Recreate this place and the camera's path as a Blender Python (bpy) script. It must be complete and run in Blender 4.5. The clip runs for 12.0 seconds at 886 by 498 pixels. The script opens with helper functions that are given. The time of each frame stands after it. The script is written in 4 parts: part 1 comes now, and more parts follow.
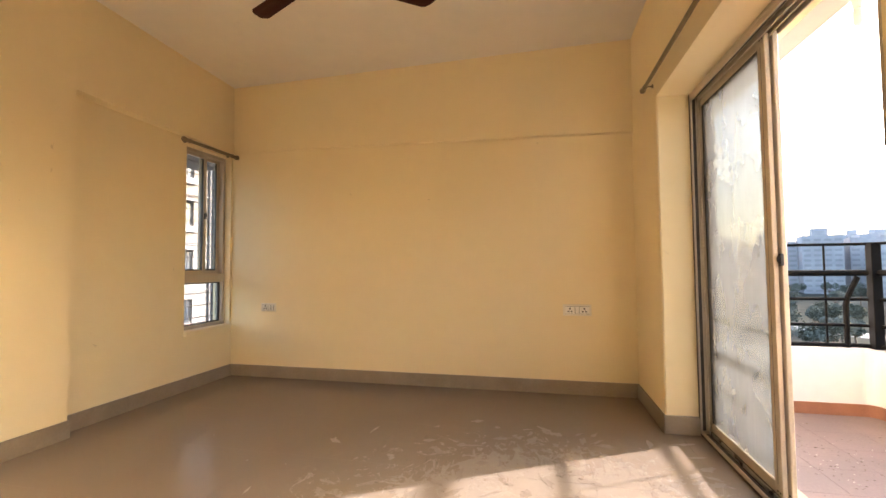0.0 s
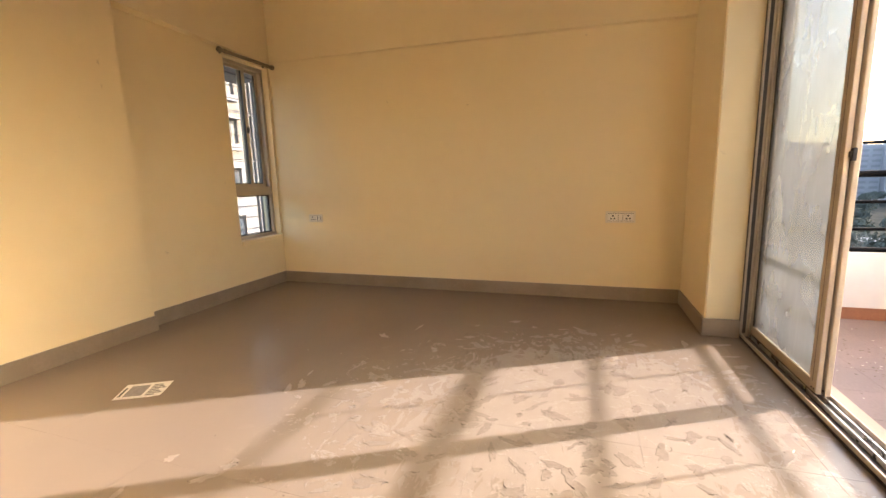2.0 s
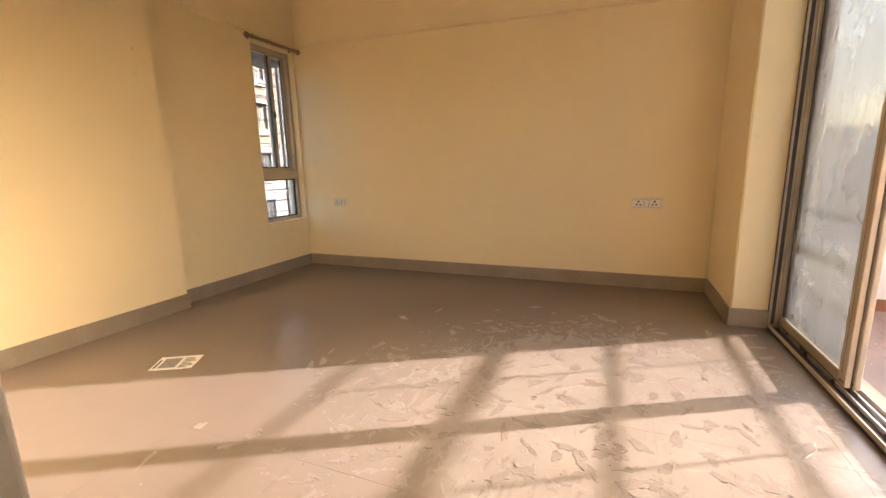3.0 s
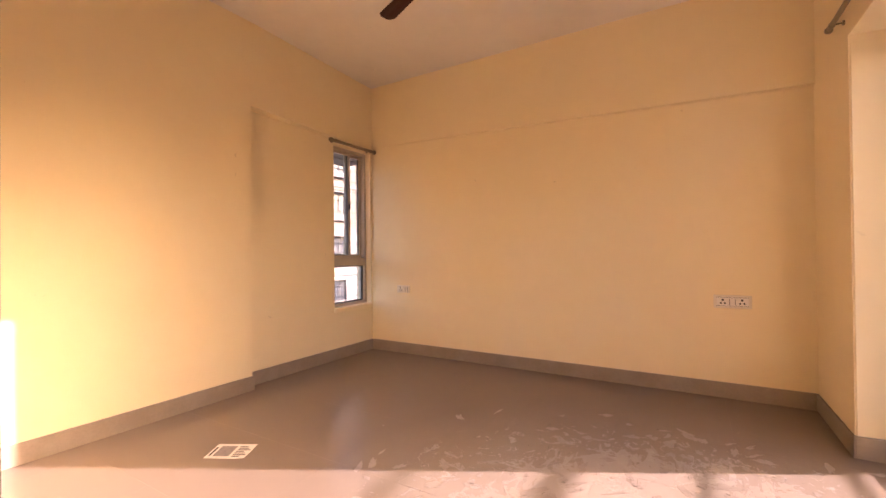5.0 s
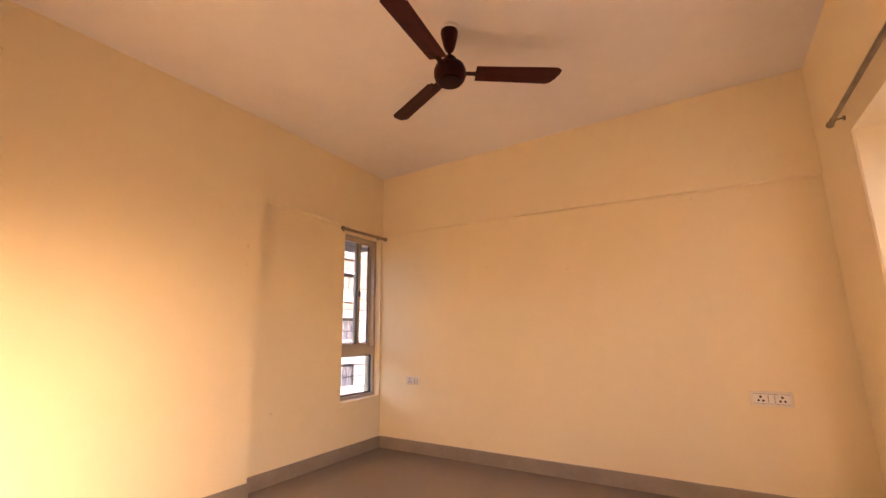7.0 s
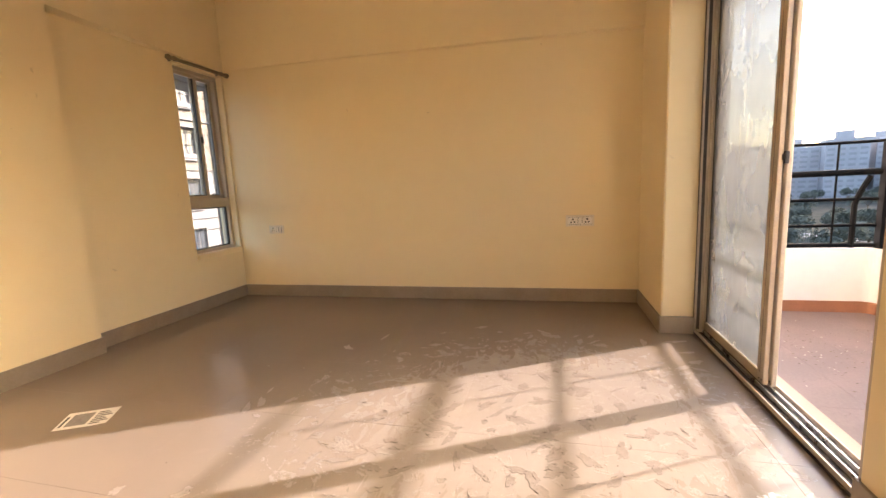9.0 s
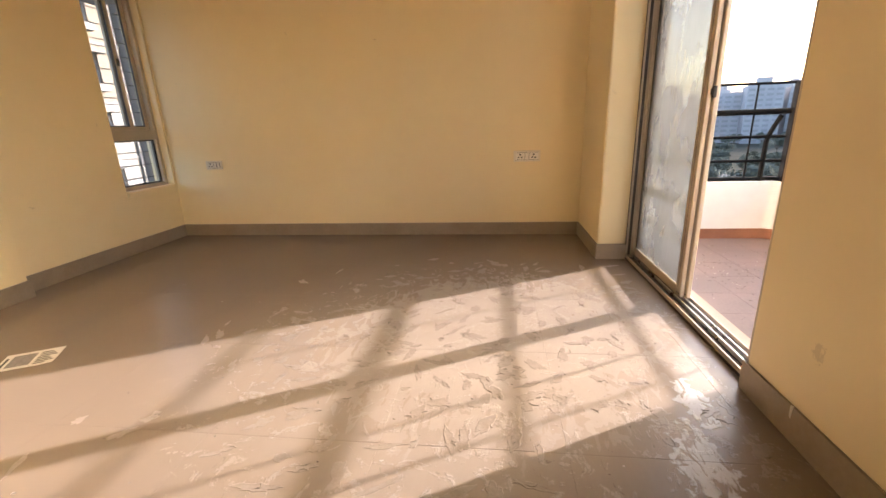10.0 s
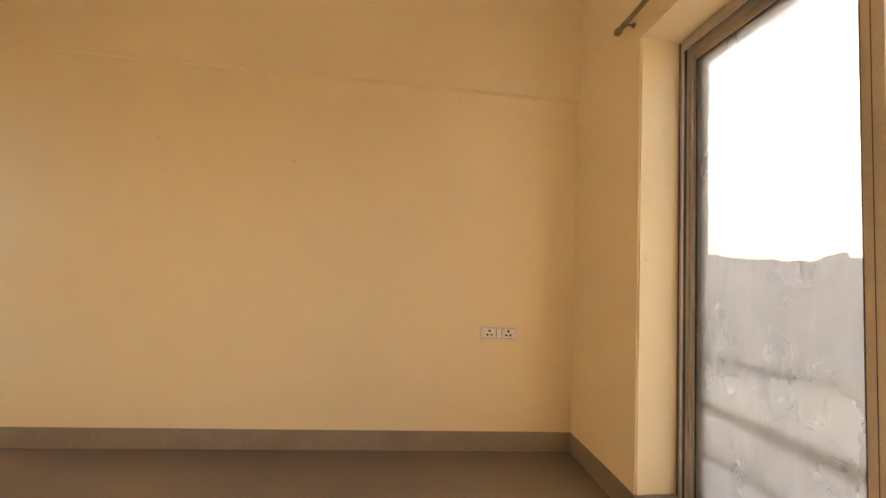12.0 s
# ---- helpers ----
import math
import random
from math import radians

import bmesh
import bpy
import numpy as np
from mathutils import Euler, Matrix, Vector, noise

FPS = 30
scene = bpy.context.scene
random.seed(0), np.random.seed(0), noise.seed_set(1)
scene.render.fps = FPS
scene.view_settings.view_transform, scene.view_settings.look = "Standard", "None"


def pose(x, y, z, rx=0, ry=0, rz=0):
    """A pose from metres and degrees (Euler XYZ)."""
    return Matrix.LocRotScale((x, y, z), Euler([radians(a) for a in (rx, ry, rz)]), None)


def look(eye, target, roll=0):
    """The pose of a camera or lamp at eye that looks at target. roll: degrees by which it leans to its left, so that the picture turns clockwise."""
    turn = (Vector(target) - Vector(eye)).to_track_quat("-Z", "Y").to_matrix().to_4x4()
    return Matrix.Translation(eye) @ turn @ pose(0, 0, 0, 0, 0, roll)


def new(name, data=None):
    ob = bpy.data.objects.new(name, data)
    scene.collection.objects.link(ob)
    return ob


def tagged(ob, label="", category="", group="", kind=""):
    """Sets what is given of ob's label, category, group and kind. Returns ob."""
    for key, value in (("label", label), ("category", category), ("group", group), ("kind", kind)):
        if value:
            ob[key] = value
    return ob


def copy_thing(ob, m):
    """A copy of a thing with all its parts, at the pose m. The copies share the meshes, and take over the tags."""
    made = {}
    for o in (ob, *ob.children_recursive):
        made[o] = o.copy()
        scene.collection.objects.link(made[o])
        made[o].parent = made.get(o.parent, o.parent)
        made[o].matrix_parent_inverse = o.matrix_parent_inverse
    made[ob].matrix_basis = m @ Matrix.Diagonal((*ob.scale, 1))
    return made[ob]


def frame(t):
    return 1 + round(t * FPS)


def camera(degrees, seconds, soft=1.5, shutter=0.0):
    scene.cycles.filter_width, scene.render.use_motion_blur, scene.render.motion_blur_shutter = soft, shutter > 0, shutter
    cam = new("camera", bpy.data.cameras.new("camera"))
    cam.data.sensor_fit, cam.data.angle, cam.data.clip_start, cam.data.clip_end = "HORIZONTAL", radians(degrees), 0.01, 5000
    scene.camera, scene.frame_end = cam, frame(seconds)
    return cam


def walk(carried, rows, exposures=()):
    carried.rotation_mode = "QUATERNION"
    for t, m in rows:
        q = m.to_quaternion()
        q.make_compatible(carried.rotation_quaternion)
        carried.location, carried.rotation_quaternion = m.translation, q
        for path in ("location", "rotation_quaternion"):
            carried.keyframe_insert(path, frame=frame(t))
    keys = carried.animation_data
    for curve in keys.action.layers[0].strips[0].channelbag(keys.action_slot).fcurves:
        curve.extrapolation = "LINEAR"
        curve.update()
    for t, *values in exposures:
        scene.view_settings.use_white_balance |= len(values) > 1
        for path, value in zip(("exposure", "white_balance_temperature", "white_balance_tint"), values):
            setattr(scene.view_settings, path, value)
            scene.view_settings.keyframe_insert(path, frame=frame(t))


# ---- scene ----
cam = camera(93.1, 12.0)
PATH = [
    (0, (3.07, -3.716, 1.076), (2.626, -1.768, 1.161), -0.5),
    (0.5, (3.06, -3.689, 1.091), (2.544, -1.757, 1.136), -0.7),
    (1, (3.06, -3.702, 1.074), (2.491, -1.786, 1.015), -1.1),
    (1.5, (3.072, -3.725, 1.048), (2.473, -1.826, 0.854), -1.4),
    (2, (3.09, -3.736, 1.031), (2.458, -1.865, 0.714), -1.6),
    (2.5, (3.111, -3.746, 1.017), (2.435, -1.906, 0.618), -1.7),
    (4.5, (3.151, -3.701, 1.062), (2.178, -1.958, 0.937), -0.7),
    (5, (3.135, -3.689, 1.084), (2.112, -1.97, 1.099), -0.6),
    (5.5, (3.127, -3.662, 1.121), (2.065, -1.976, 1.293), -0.3),
    (6, (3.106, -3.649, 1.153), (2.028, -1.993, 1.464), -0.4),
    (6.5, (3.09, -3.636, 1.176), (2.012, -2.013, 1.631), -0.2),
    (8.5, (3.121, -3.672, 1.06), (2.461, -1.79, 0.909), -2.3),
    (9, (3.13, -3.714, 1.035), (2.636, -1.798, 0.744), -2.7),
    (9.5, (3.127, -3.765, 0.988), (2.795, -1.847, 0.528), -2.5),
    (10, (3.091, -3.798, 0.987), (2.851, -1.896, 0.42), -2.0),
    (10.5, (3.064, -3.597, 0.968), (2.807, -1.657, 0.558), -1.5),
    (11, (3.061, -3.223, 1.019), (2.777, -1.248, 0.884), -0.9),
    (11.5, (2.964, -2.891, 1.015), (2.847, -0.896, 1.079), 0.5),
    (12, (2.806, -2.557, 1.051), (2.969, -0.567, 1.168), 2.3),
]
# seconds, stops, kelvin, tint
EXPOSURES = [(0, 3.19, 6480, 14), (2.5, 2.94, 6500, 15), (4.5, 3.15, 6850, 34), (5.5, 3.28, 7100, 45), (6.5, 3.37, 7100, 45),
             (8.5, 3.13, 6600, 18), (9.5, 3.00, 6480, 17), (10.5, 2.95, 6420, 15), (11.5, 3.29, 6600, 15), (12, 3.15, 6480, 17)]
walk(cam, [(t, look(eye, target, roll)) for t, eye, target, roll in PATH], EXPOSURES)

# ---------------------------------------------------------------- light
SUN_SLOPE = 0.545          # how far the sunbeams run along y for each metre along x
SUN_FALL = 3.00            # metres along x for each metre of fall
sun_dir = Vector((1.0, SUN_SLOPE, 1.0 / SUN_FALL)).normalized()
elevation = math.asin(sun_dir.z)
azimuth = math.atan2(sun_dir.x, sun_dir.y)

world = bpy.data.worlds.new("sky")
scene.world = world
world.use_nodes = True
wn = world.node_tree.nodes
sky = wn.new("ShaderNodeTexSky")
sky.sky_type = "NISHITA"
sky.sun_disc = False
sky.sun_elevation = elevation
sky.sun_rotation = azimuth
sky.air_density, sky.dust_density, sky.ozone_density = 1.0, 4.0, 1.0
wn["Background"].inputs[1].default_value = 0.15
world.node_tree.links.new(sky.outputs[0], wn["Background"].inputs[0])

lamp = bpy.data.lights.new("sun", "SUN")
lamp.energy, lamp.angle, lamp.color = 2.0, radians(0.6), (1.0, 0.873, 0.808)
sun = new("sun", lamp)
sun.matrix_world = look(sun_dir * 30, (0, 0, 0))

# ---------------------------------------------------------------- materials


class Nodes:
    """A small builder of node materials."""

    def __init__(self, name):
        self.mat = bpy.data.materials.new(name)
        self.mat.use_nodes = True
        self.tree = self.mat.node_tree
        self.bsdf = self.tree.nodes["Principled BSDF"]
        self.out = self.tree.nodes["Material Output"]
        self.pos = self.tree.nodes.new("ShaderNodeNewGeometry").outputs["Position"]

    def link(self, a, b):
        self.tree.links.new(a, b)

    def put(self, socket, value):
        if hasattr(value, "links"):
            self.link(value, socket)
        else:
            socket.default_value = value

    def noise(self, scale, detail=4.0, rough=0.55, distort=0.0, vector=None):
        n = self.tree.nodes.new("ShaderNodeTexNoise")
        n.inputs["Scale"].default_value = scale
        n.inputs["Detail"].default_value = detail
        n.inputs["Roughness"].default_value = rough
        n.inputs["Distortion"].default_value = distort
        self.link(vector or self.pos, n.inputs["Vector"])
        return n.outputs["Fac"]

    def stretch(self, x, y, z):
        n = self.tree.nodes.new("ShaderNodeVectorMath")
        n.operation = "MULTIPLY"
        self.link(self.pos, n.inputs[0])
        n.inputs[1].default_value = (x, y, z)
        return n.outputs[0]

    def cells(self, scale, feature="F1"):
        n = self.tree.nodes.new("ShaderNodeTexVoronoi")
        n.feature = feature
        n.inputs["Scale"].default_value = scale
        self.link(self.pos, n.inputs["Vector"])
        return n.outputs["Distance"]

    def ramp(self, value, lo, hi, a=0.0, b=1.0):
        n = self.tree.nodes.new("ShaderNodeMapRange")
        n.interpolation_type = "SMOOTHSTEP"
        for k, v in zip(("Value", "From Min", "From Max", "To Min", "To Max"), (value, lo, hi, a, b)):
            self.put(n.inputs[k], v)
        return n.outputs[0]

    def math(self, op, a, b=0.0):
        n = self.tree.nodes.new("ShaderNodeMath")
        n.operation = op
        self.put(n.inputs[0], a)
        self.put(n.inputs[1], b)
        return n.outputs[0]

    def away(self, centre, size):
        """Distance from a centre, in units of size along each axis."""
        n = self.tree.nodes.new("ShaderNodeVectorMath")
        n.operation = "SUBTRACT"
        self.link(self.pos, n.inputs[0])
        n.inputs[1].default_value = centre
        m = self.tree.nodes.new("ShaderNodeVectorMath")
        m.operation = "DIVIDE"
        self.link(n.outputs[0], m.inputs[0])
        m.inputs[1].default_value = size
        k = self.tree.nodes.new("ShaderNodeVectorMath")
        k.operation = "LENGTH"
        self.link(m.outputs[0], k.inputs[0])
        return k.outputs["Value"]

    def mix(self, fac, a, b):
        n = self.tree.nodes.new("ShaderNodeMix")
        n.data_type = "RGBA"
        self.put(n.inputs[0], fac)
        for socket, v in ((n.inputs[6], a), (n.inputs[7], b)):
            self.put(socket, v if hasattr(v, "links") else (*v, 1.0))
        return n.outputs[2]

    def random(self):
        return self.tree.nodes.new("ShaderNodeObjectInfo").outputs["Random"]

    def done(self, colour, rough, metal=0.0, bump=None, depth=0.001, spec=0.5):
        b = self.bsdf
        self.put(b.inputs["Base Color"], colour if hasattr(colour, "links") else (*colour, 1.0))
        self.put(b.inputs["Roughness"], rough)
        b.inputs["Metallic"].default_value = metal
        b.inputs["Specular IOR Level"].default_value = spec
        if bump is not None:
            n = self.tree.nodes.new("ShaderNodeBump")
            n.inputs["Distance"].default_value = depth
            n.inputs["Strength"].default_value = 1.0
            self.link(bump, n.inputs["Height"])
            self.link(n.outputs[0], b.inputs["Normal"])
        return self.mat


def plain(name, a, b, scale=8.0, fine=90.0, rough=0.5, metal=0.0, depth=0.0006, spec=0.5):
    """A surface that wavers between two colours, with fine relief."""
    n = Nodes(name)
    big, small = n.noise(scale, 5), n.noise(fine, 3)
    both = n.math("ADD", n.math("MULTIPLY", big, 0.7), n.math("MULTIPLY", small, 0.3))
    return n.done(n.mix(n.ramp(both, 0.36, 0.64), a, b), n.ramp(big, 0.3, 0.7, rough * 0.85, min(1, rough * 1.15)), metal, small, depth, spec)


def wall_paint(name, a, b, grime):
    n = Nodes(name)
    broad, mid, fine = n.noise(0.9, 4), n.noise(7, 5), n.noise(260, 2)
    tone = n.mix(n.ramp(n.math("ADD", n.math("MULTIPLY", broad, 0.6), n.math("MULTIPLY", mid, 0.4)), 0.35, 0.65), a, b)
    spots = n.math("MULTIPLY", n.ramp(n.noise(9, 3, 0.6, 0.8), 0.70, 0.78), n.ramp(n.noise(1.7, 2), 0.5, 0.6))
    tone = n.mix(n.math("MULTIPLY", spots, 0.5), tone, grime)
    # a finger-marked scuff low on the wall by the door
    scuff = n.ramp(n.math("ADD", n.away((4.02, -2.61, 0.32), (0.1, 0.022, 0.03)), n.ramp(n.noise(60, 4, 0.6, 1.0), 0.3, 0.7, -0.6, 0.6)), 0.7, 1.0, 0.35, 0.0)
    tone = n.mix(scuff, tone, grime)
    bump = n.math("ADD", n.math("MULTIPLY", n.noise(3.0, 3), 4.0), n.math("MULTIPLY", fine, 0.25))
    return n.done(tone, n.ramp(mid, 0.3, 0.7, 0.48, 0.62), 0.0, bump, 0.0016, 0.3)


def floor_tile():
    """Glossy beige vitrified tile under dried dust smears, scuffs and dark flecks."""
    n = Nodes("floor_tile")
    speck, cloud = n.noise(70, 2, 0.5), n.noise(2.2, 3)
    base = n.mix(n.math("ADD", n.math("MULTIPLY", speck, 0.25), n.math("MULTIPLY", cloud, 0.75)),
                 (0.238, 0.194, 0.156), (0.268, 0.220, 0.180))
    base = n.mix(n.math("MULTIPLY", n.random(), 0.4), base, (0.253, 0.207, 0.168))
    # where people walked in from the balcony
    trod = n.math("SUBTRACT", 1.3, n.away((3.1, -1.95, 0), (1.2, 1.2, 1.0)))
    trod = n.math("MINIMUM", n.math("MAXIMUM", trod, 0.0), 1.0)
    film = n.math("MULTIPLY", trod, n.noise(5.0, 5, 0.6))
    wipe = n.math("MULTIPLY", trod, n.noise(18, 5, 0.6, 1.2, n.stretch(1.0, 0.3, 1.0)))
    # a brushed streak of white putty beside the door; its sky glint is painted into the tone
    daub = n.math("MINIMUM", n.away((3.81, -2.42, 0), (0.055, 0.15, 1.0)), n.away((3.71, -2.73, 0), (0.075, 0.21, 1.0)))
    streak = n.ramp(n.math("ADD", daub, n.ramp(n.noise(14, 4), 0.3, 0.7, -0.4, 0.4)), 0.85, 1.0, 1.0, 0.0)
    streak = n.math("MULTIPLY", streak, n.ramp(n.noise(18, 4, 0.6, 2.5, n.stretch(1.0, 0.4, 1.0)), 0.38, 0.50))
    tone = n.mix(n.math("MULTIPLY", film, 0.55), base, (0.49, 0.44, 0.395))
    tone = n.mix(n.math("MULTIPLY", wipe, 0.28), tone, (0.50, 0.45, 0.39))
    # pale trodden patches and dark scuff marks
    wide = n.ramp(n.away((3.0, -2.1, 0), (1.5, 1.5, 1.0)), 0.55, 1.0, 1.0, 0.0)
    prints = n.math("MULTIPLY", wide, n.ramp(n.noise(8.0, 7, 0.68, 1.6), 0.54, 0.60))
    crumbs = n.math("MULTIPLY", prints, n.ramp(n.noise(38, 4, 0.7, 1.0), 0.40, 0.58, 0.35, 1.0))
    scuff = n.math("MULTIPLY", wide, n.ramp(n.noise(16, 5, 0.62, 2.6, n.stretch(1.0, 0.45, 1.0)), 0.655, 0.70))
    tone = n.mix(n.math("MULTIPLY", crumbs, 0.20), tone, (0.49, 0.445, 0.40))
    tone = n.mix(n.math("MULTIPLY", scuff, 0.55), tone, (0.16, 0.13, 0.105))
    tone = n.mix(n.math("MULTIPLY", streak, 0.85), tone, (0.62, 0.625, 0.645))
    dull = n.math("MAXIMUM", n.math("MAXIMUM", film, wipe), crumbs)
    rough = n.math("ADD", n.math("ADD", n.math("MULTIPLY", n.noise(1.4, 4), 0.05), 0.165), n.math("MULTIPLY", dull, 0.22))
    rough = n.math("MINIMUM", rough, 0.40)
    bump = n.math("ADD", n.math("ADD", n.math("MULTIPLY", streak, 0.8), n.math("MULTIPLY", wipe, 0.3)), n.math("MULTIPLY", crumbs, 0.8))
    return n.done(tone, rough, 0.0, bump, 0.0008, 0.28)


def dusty_glass(name, dust, clear, soil=(0.40, 0.43, 0.455), through_dust=0.10):
    """Clear pane under a film of dust, with wiped and streaked patches."""
    n = Nodes(name)
    film = n.ramp(n.noise(2.2, 5, 0.6, 0.5), 0.3, 0.7, dust * 0.88, dust * 1.14)
    drips = n.ramp(n.noise(5.0, 4, 0.6, 0.3, n.stretch(1.0, 3.0, 0.35)), 0.45, 0.75, 0.0, dust * 0.12)
    amount = n.math("ADD", film, drips)
    see = n.tree.nodes.new("ShaderNodeBsdfTransparent")
    see.inputs[0].default_value = (*clear, 1)
    dirt = n.tree.nodes.new("ShaderNodeBsdfDiffuse")
    dirt.inputs[0].default_value = (*soil, 1)
    lit = n.tree.nodes.new("ShaderNodeBsdfTranslucent")
    lit.inputs[0].default_value = (*soil, 1)
    half = n.tree.nodes.new("ShaderNodeMixShader")
    half.inputs[0].default_value = through_dust
    n.link(dirt.outputs[0], half.inputs[1])
    n.link(lit.outputs[0], half.inputs[2])
    body = n.tree.nodes.new("ShaderNodeMixShader")
    n.link(amount, body.inputs[0])
    n.link(see.outputs[0], body.inputs[1])
    n.link(half.outputs[0], body.inputs[2])
    gloss = n.tree.nodes.new("ShaderNodeBsdfGlossy")
    gloss.inputs["Roughness"].default_value = 0.04
    facing = n.tree.nodes.new("ShaderNodeLayerWeight")
    facing.inputs[0].default_value = 0.5
    sheen = n.math("ADD", n.math("MULTIPLY", n.math("POWER", facing.outputs["Facing"], 5.0), 0.5), 0.02)
    top = n.tree.nodes.new("ShaderNodeMixShader")
    n.link(sheen, top.inputs[0])
    n.link(body.outputs[0], top.inputs[1])
    n.link(gloss.outputs[0], top.inputs[2])
    n.link(top.outputs[0], n.out.inputs["Surface"])
    return n.mat


CREAM = wall_paint("cream_wall_paint", (0.88, 0.745, 0.475), (0.90, 0.77, 0.505), (0.46, 0.36, 0.22))
WHITE = wall_paint("white_ceiling_paint", (0.78, 0.74, 0.68), (0.82, 0.78, 0.72), (0.55, 0.50, 0.44))
PARAPET = wall_paint("white_parapet_paint", (0.57, 0.565, 0.605), (0.63, 0.625, 0.665), (0.50, 0.45, 0.40))
TILE = floor_tile()
# white slab paint greyed: the underside's shade is put into the colour
SOFFIT = wall_paint("shaded_soffit_paint", (0.34, 0.325, 0.32), (0.40, 0.385, 0.38), (0.30, 0.27, 0.24))
GROUT = plain("tile_grout", (0.34, 0.27, 0.205), (0.38, 0.30, 0.235), rough=0.6)
SKIRT = plain("grey_skirting_tile", (0.285, 0.233, 0.172), (0.335, 0.277, 0.208), 5, 60, 0.42)
ALU = plain("beige_coated_aluminium", (0.47, 0.40, 0.315), (0.55, 0.48, 0.38), 6, 70, 0.38, 0.1)
# near-black: shade inside door channels and grooves, put into colour; also small fittings
ALU_DARK = plain("dark_channel_shade_and_fittings", (0.035, 0.03, 0.028), (0.07, 0.06, 0.055), 9, 60, 0.55)
STEEL = plain("bare_track_aluminium", (0.55, 0.54, 0.52), (0.70, 0.69, 0.66), 10, 90, 0.3, 0.9)
GASKET = plain("black_gasket", (0.02, 0.018, 0.016), (0.05, 0.045, 0.04), 9, 60, 0.6)
DOOR_GLASS = dusty_glass("dusty_door_glass", 0.40, (0.80, 0.845, 0.865), (0.45, 0.455, 0.46), 0.026)
WINDOW_GLASS = dusty_glass("window_glass", 0.04, (0.86, 0.88, 0.89))
BLACK_IRON = plain("black_painted_iron", (0.003, 0.003, 0.0035), (0.006, 0.006, 0.0065), 12, 120, 0.6, spec=0.06)
GRILLE = plain("grey_grille_iron", (0.03, 0.03, 0.03), (0.06, 0.058, 0.055), 12, 120, 0.6, 0.0)
ROD = plain("dull_metal_rod", (0.20, 0.16, 0.105), (0.27, 0.22, 0.15), 14, 140, 0.42, 0.35)
FAN = plain("brown_fan_enamel", (0.034, 0.007, 0.0055), (0.050, 0.012, 0.009), 7, 90, 0.40, spec=0.1)
FAN_TRIM = plain("dark_brown_trim", (0.02, 0.006, 0.005), (0.03, 0.010, 0.008), 7, 90, 0.4, spec=0.1)
PLASTIC = plain("ivory_switch_plastic", (0.80, 0.74, 0.62), (0.83, 0.77, 0.65), 12, 200, 0.35)
PLASTIC_W = plain("white_switch_plastic", (0.86, 0.82, 0.73), (0.88, 0.84, 0.76), 12, 200, 0.3)
HOLE = plain("dark_socket_hole", (0.015, 0.013, 0.012), (0.03, 0.026, 0.022), 12, 60, 0.7)
TERRACOTTA = plain("terracotta_skirting", (0.20, 0.085, 0.05), (0.25, 0.11, 0.064), 6, 80, 0.6)
BALCONY = plain("pink_balcony_tile", (0.165, 0.128, 0.126), (0.215, 0.168, 0.165), 3.5, 70, 0.6, 0, 0.0002, spec=0.12)
RIDGE = plain("dirty_putty_ridge", (0.15, 0.125, 0.10), (0.36, 0.315, 0.265), 30, 120, 0.85)
DRIED = plain("dried_putty_smear", (0.240, 0.200, 0.164), (0.298, 0.254, 0.214), 22, 120, 0.4)
DEBRIS = plain("plaster_debris", (0.13, 0.11, 0.10), (0.55, 0.51, 0.48), 35, 90, 0.9)
GRIT = plain("dark_grit", (0.07, 0.055, 0.045), (0.16, 0.13, 0.10), 35, 90, 0.9)
PAPER = plain("white_leaflet_paper", (0.78, 0.76, 0.72), (0.84, 0.82, 0.79), 9, 120, 0.7)
INK = plain("grey_printed_ink", (0.20, 0.19, 0.19), (0.30, 0.29, 0.28), 40, 150, 0.7)
INK_DARK = plain("black_printed_ink", (0.04, 0.04, 0.04), (0.08, 0.08, 0.08), 40, 150, 0.7)
FRAME_GREY = plain("grey_door_frame_paint", (0.42, 0.39, 0.35), (0.50, 0.47, 0.42), 6, 80, 0.5)
FACADE_CREAM = plain("cream_facade_plaster", (0.145, 0.128, 0.112), (0.18, 0.16, 0.14), 0.5, 6, 0.85)
FACADE_WHITE = plain("white_facade_plaster", (0.17, 0.173, 0.18), (0.21, 0.213, 0.22), 0.5, 6, 0.85)
FACADE_GREY = plain("grey_facade_concrete", (0.15, 0.15, 0.155), (0.20, 0.20, 0.205), 0.6, 6, 0.85)
PANE_DARK = plain("dark_window_pane", (0.035, 0.045, 0.06), (0.07, 0.085, 0.11), 1.5, 6, 0.15)
PINK = plain("pink_painted_panel", (0.55, 0.25, 0.28), (0.62, 0.30, 0.33), 1.5, 6, 0.7)
# skyline haze is painted in: pale walls, with glazing nearly as light
FAR_WALL = plain("hazed_tower_plaster", (0.30, 0.30, 0.315), (0.37, 0.37, 0.385), 0.05, 0.4, 0.9)
FAR_PANE = plain("hazed_tower_glazing", (0.24, 0.24, 0.255), (0.28, 0.28, 0.295), 0.05, 0.4, 0.8)
EARTH = plain("dry_open_ground", (0.04, 0.044, 0.036), (0.085, 0.082, 0.07), 0.02, 0.3, 0.95, spec=0.0)
ROAD = plain("pale_dusty_road", (0.20, 0.19, 0.18), (0.27, 0.255, 0.24), 0.05, 0.6, 0.9)
# leaf green lightened towards grey, so distance haze sits in the colour
LEAF = plain("hazed_tree_leaves", (0.085, 0.096, 0.080), (0.125, 0.136, 0.116), 0.4, 4, 0.8, spec=0.0)
BARK = plain("tree_bark", (0.09, 0.065, 0.045), (0.14, 0.105, 0.075), 2, 20, 0.9)
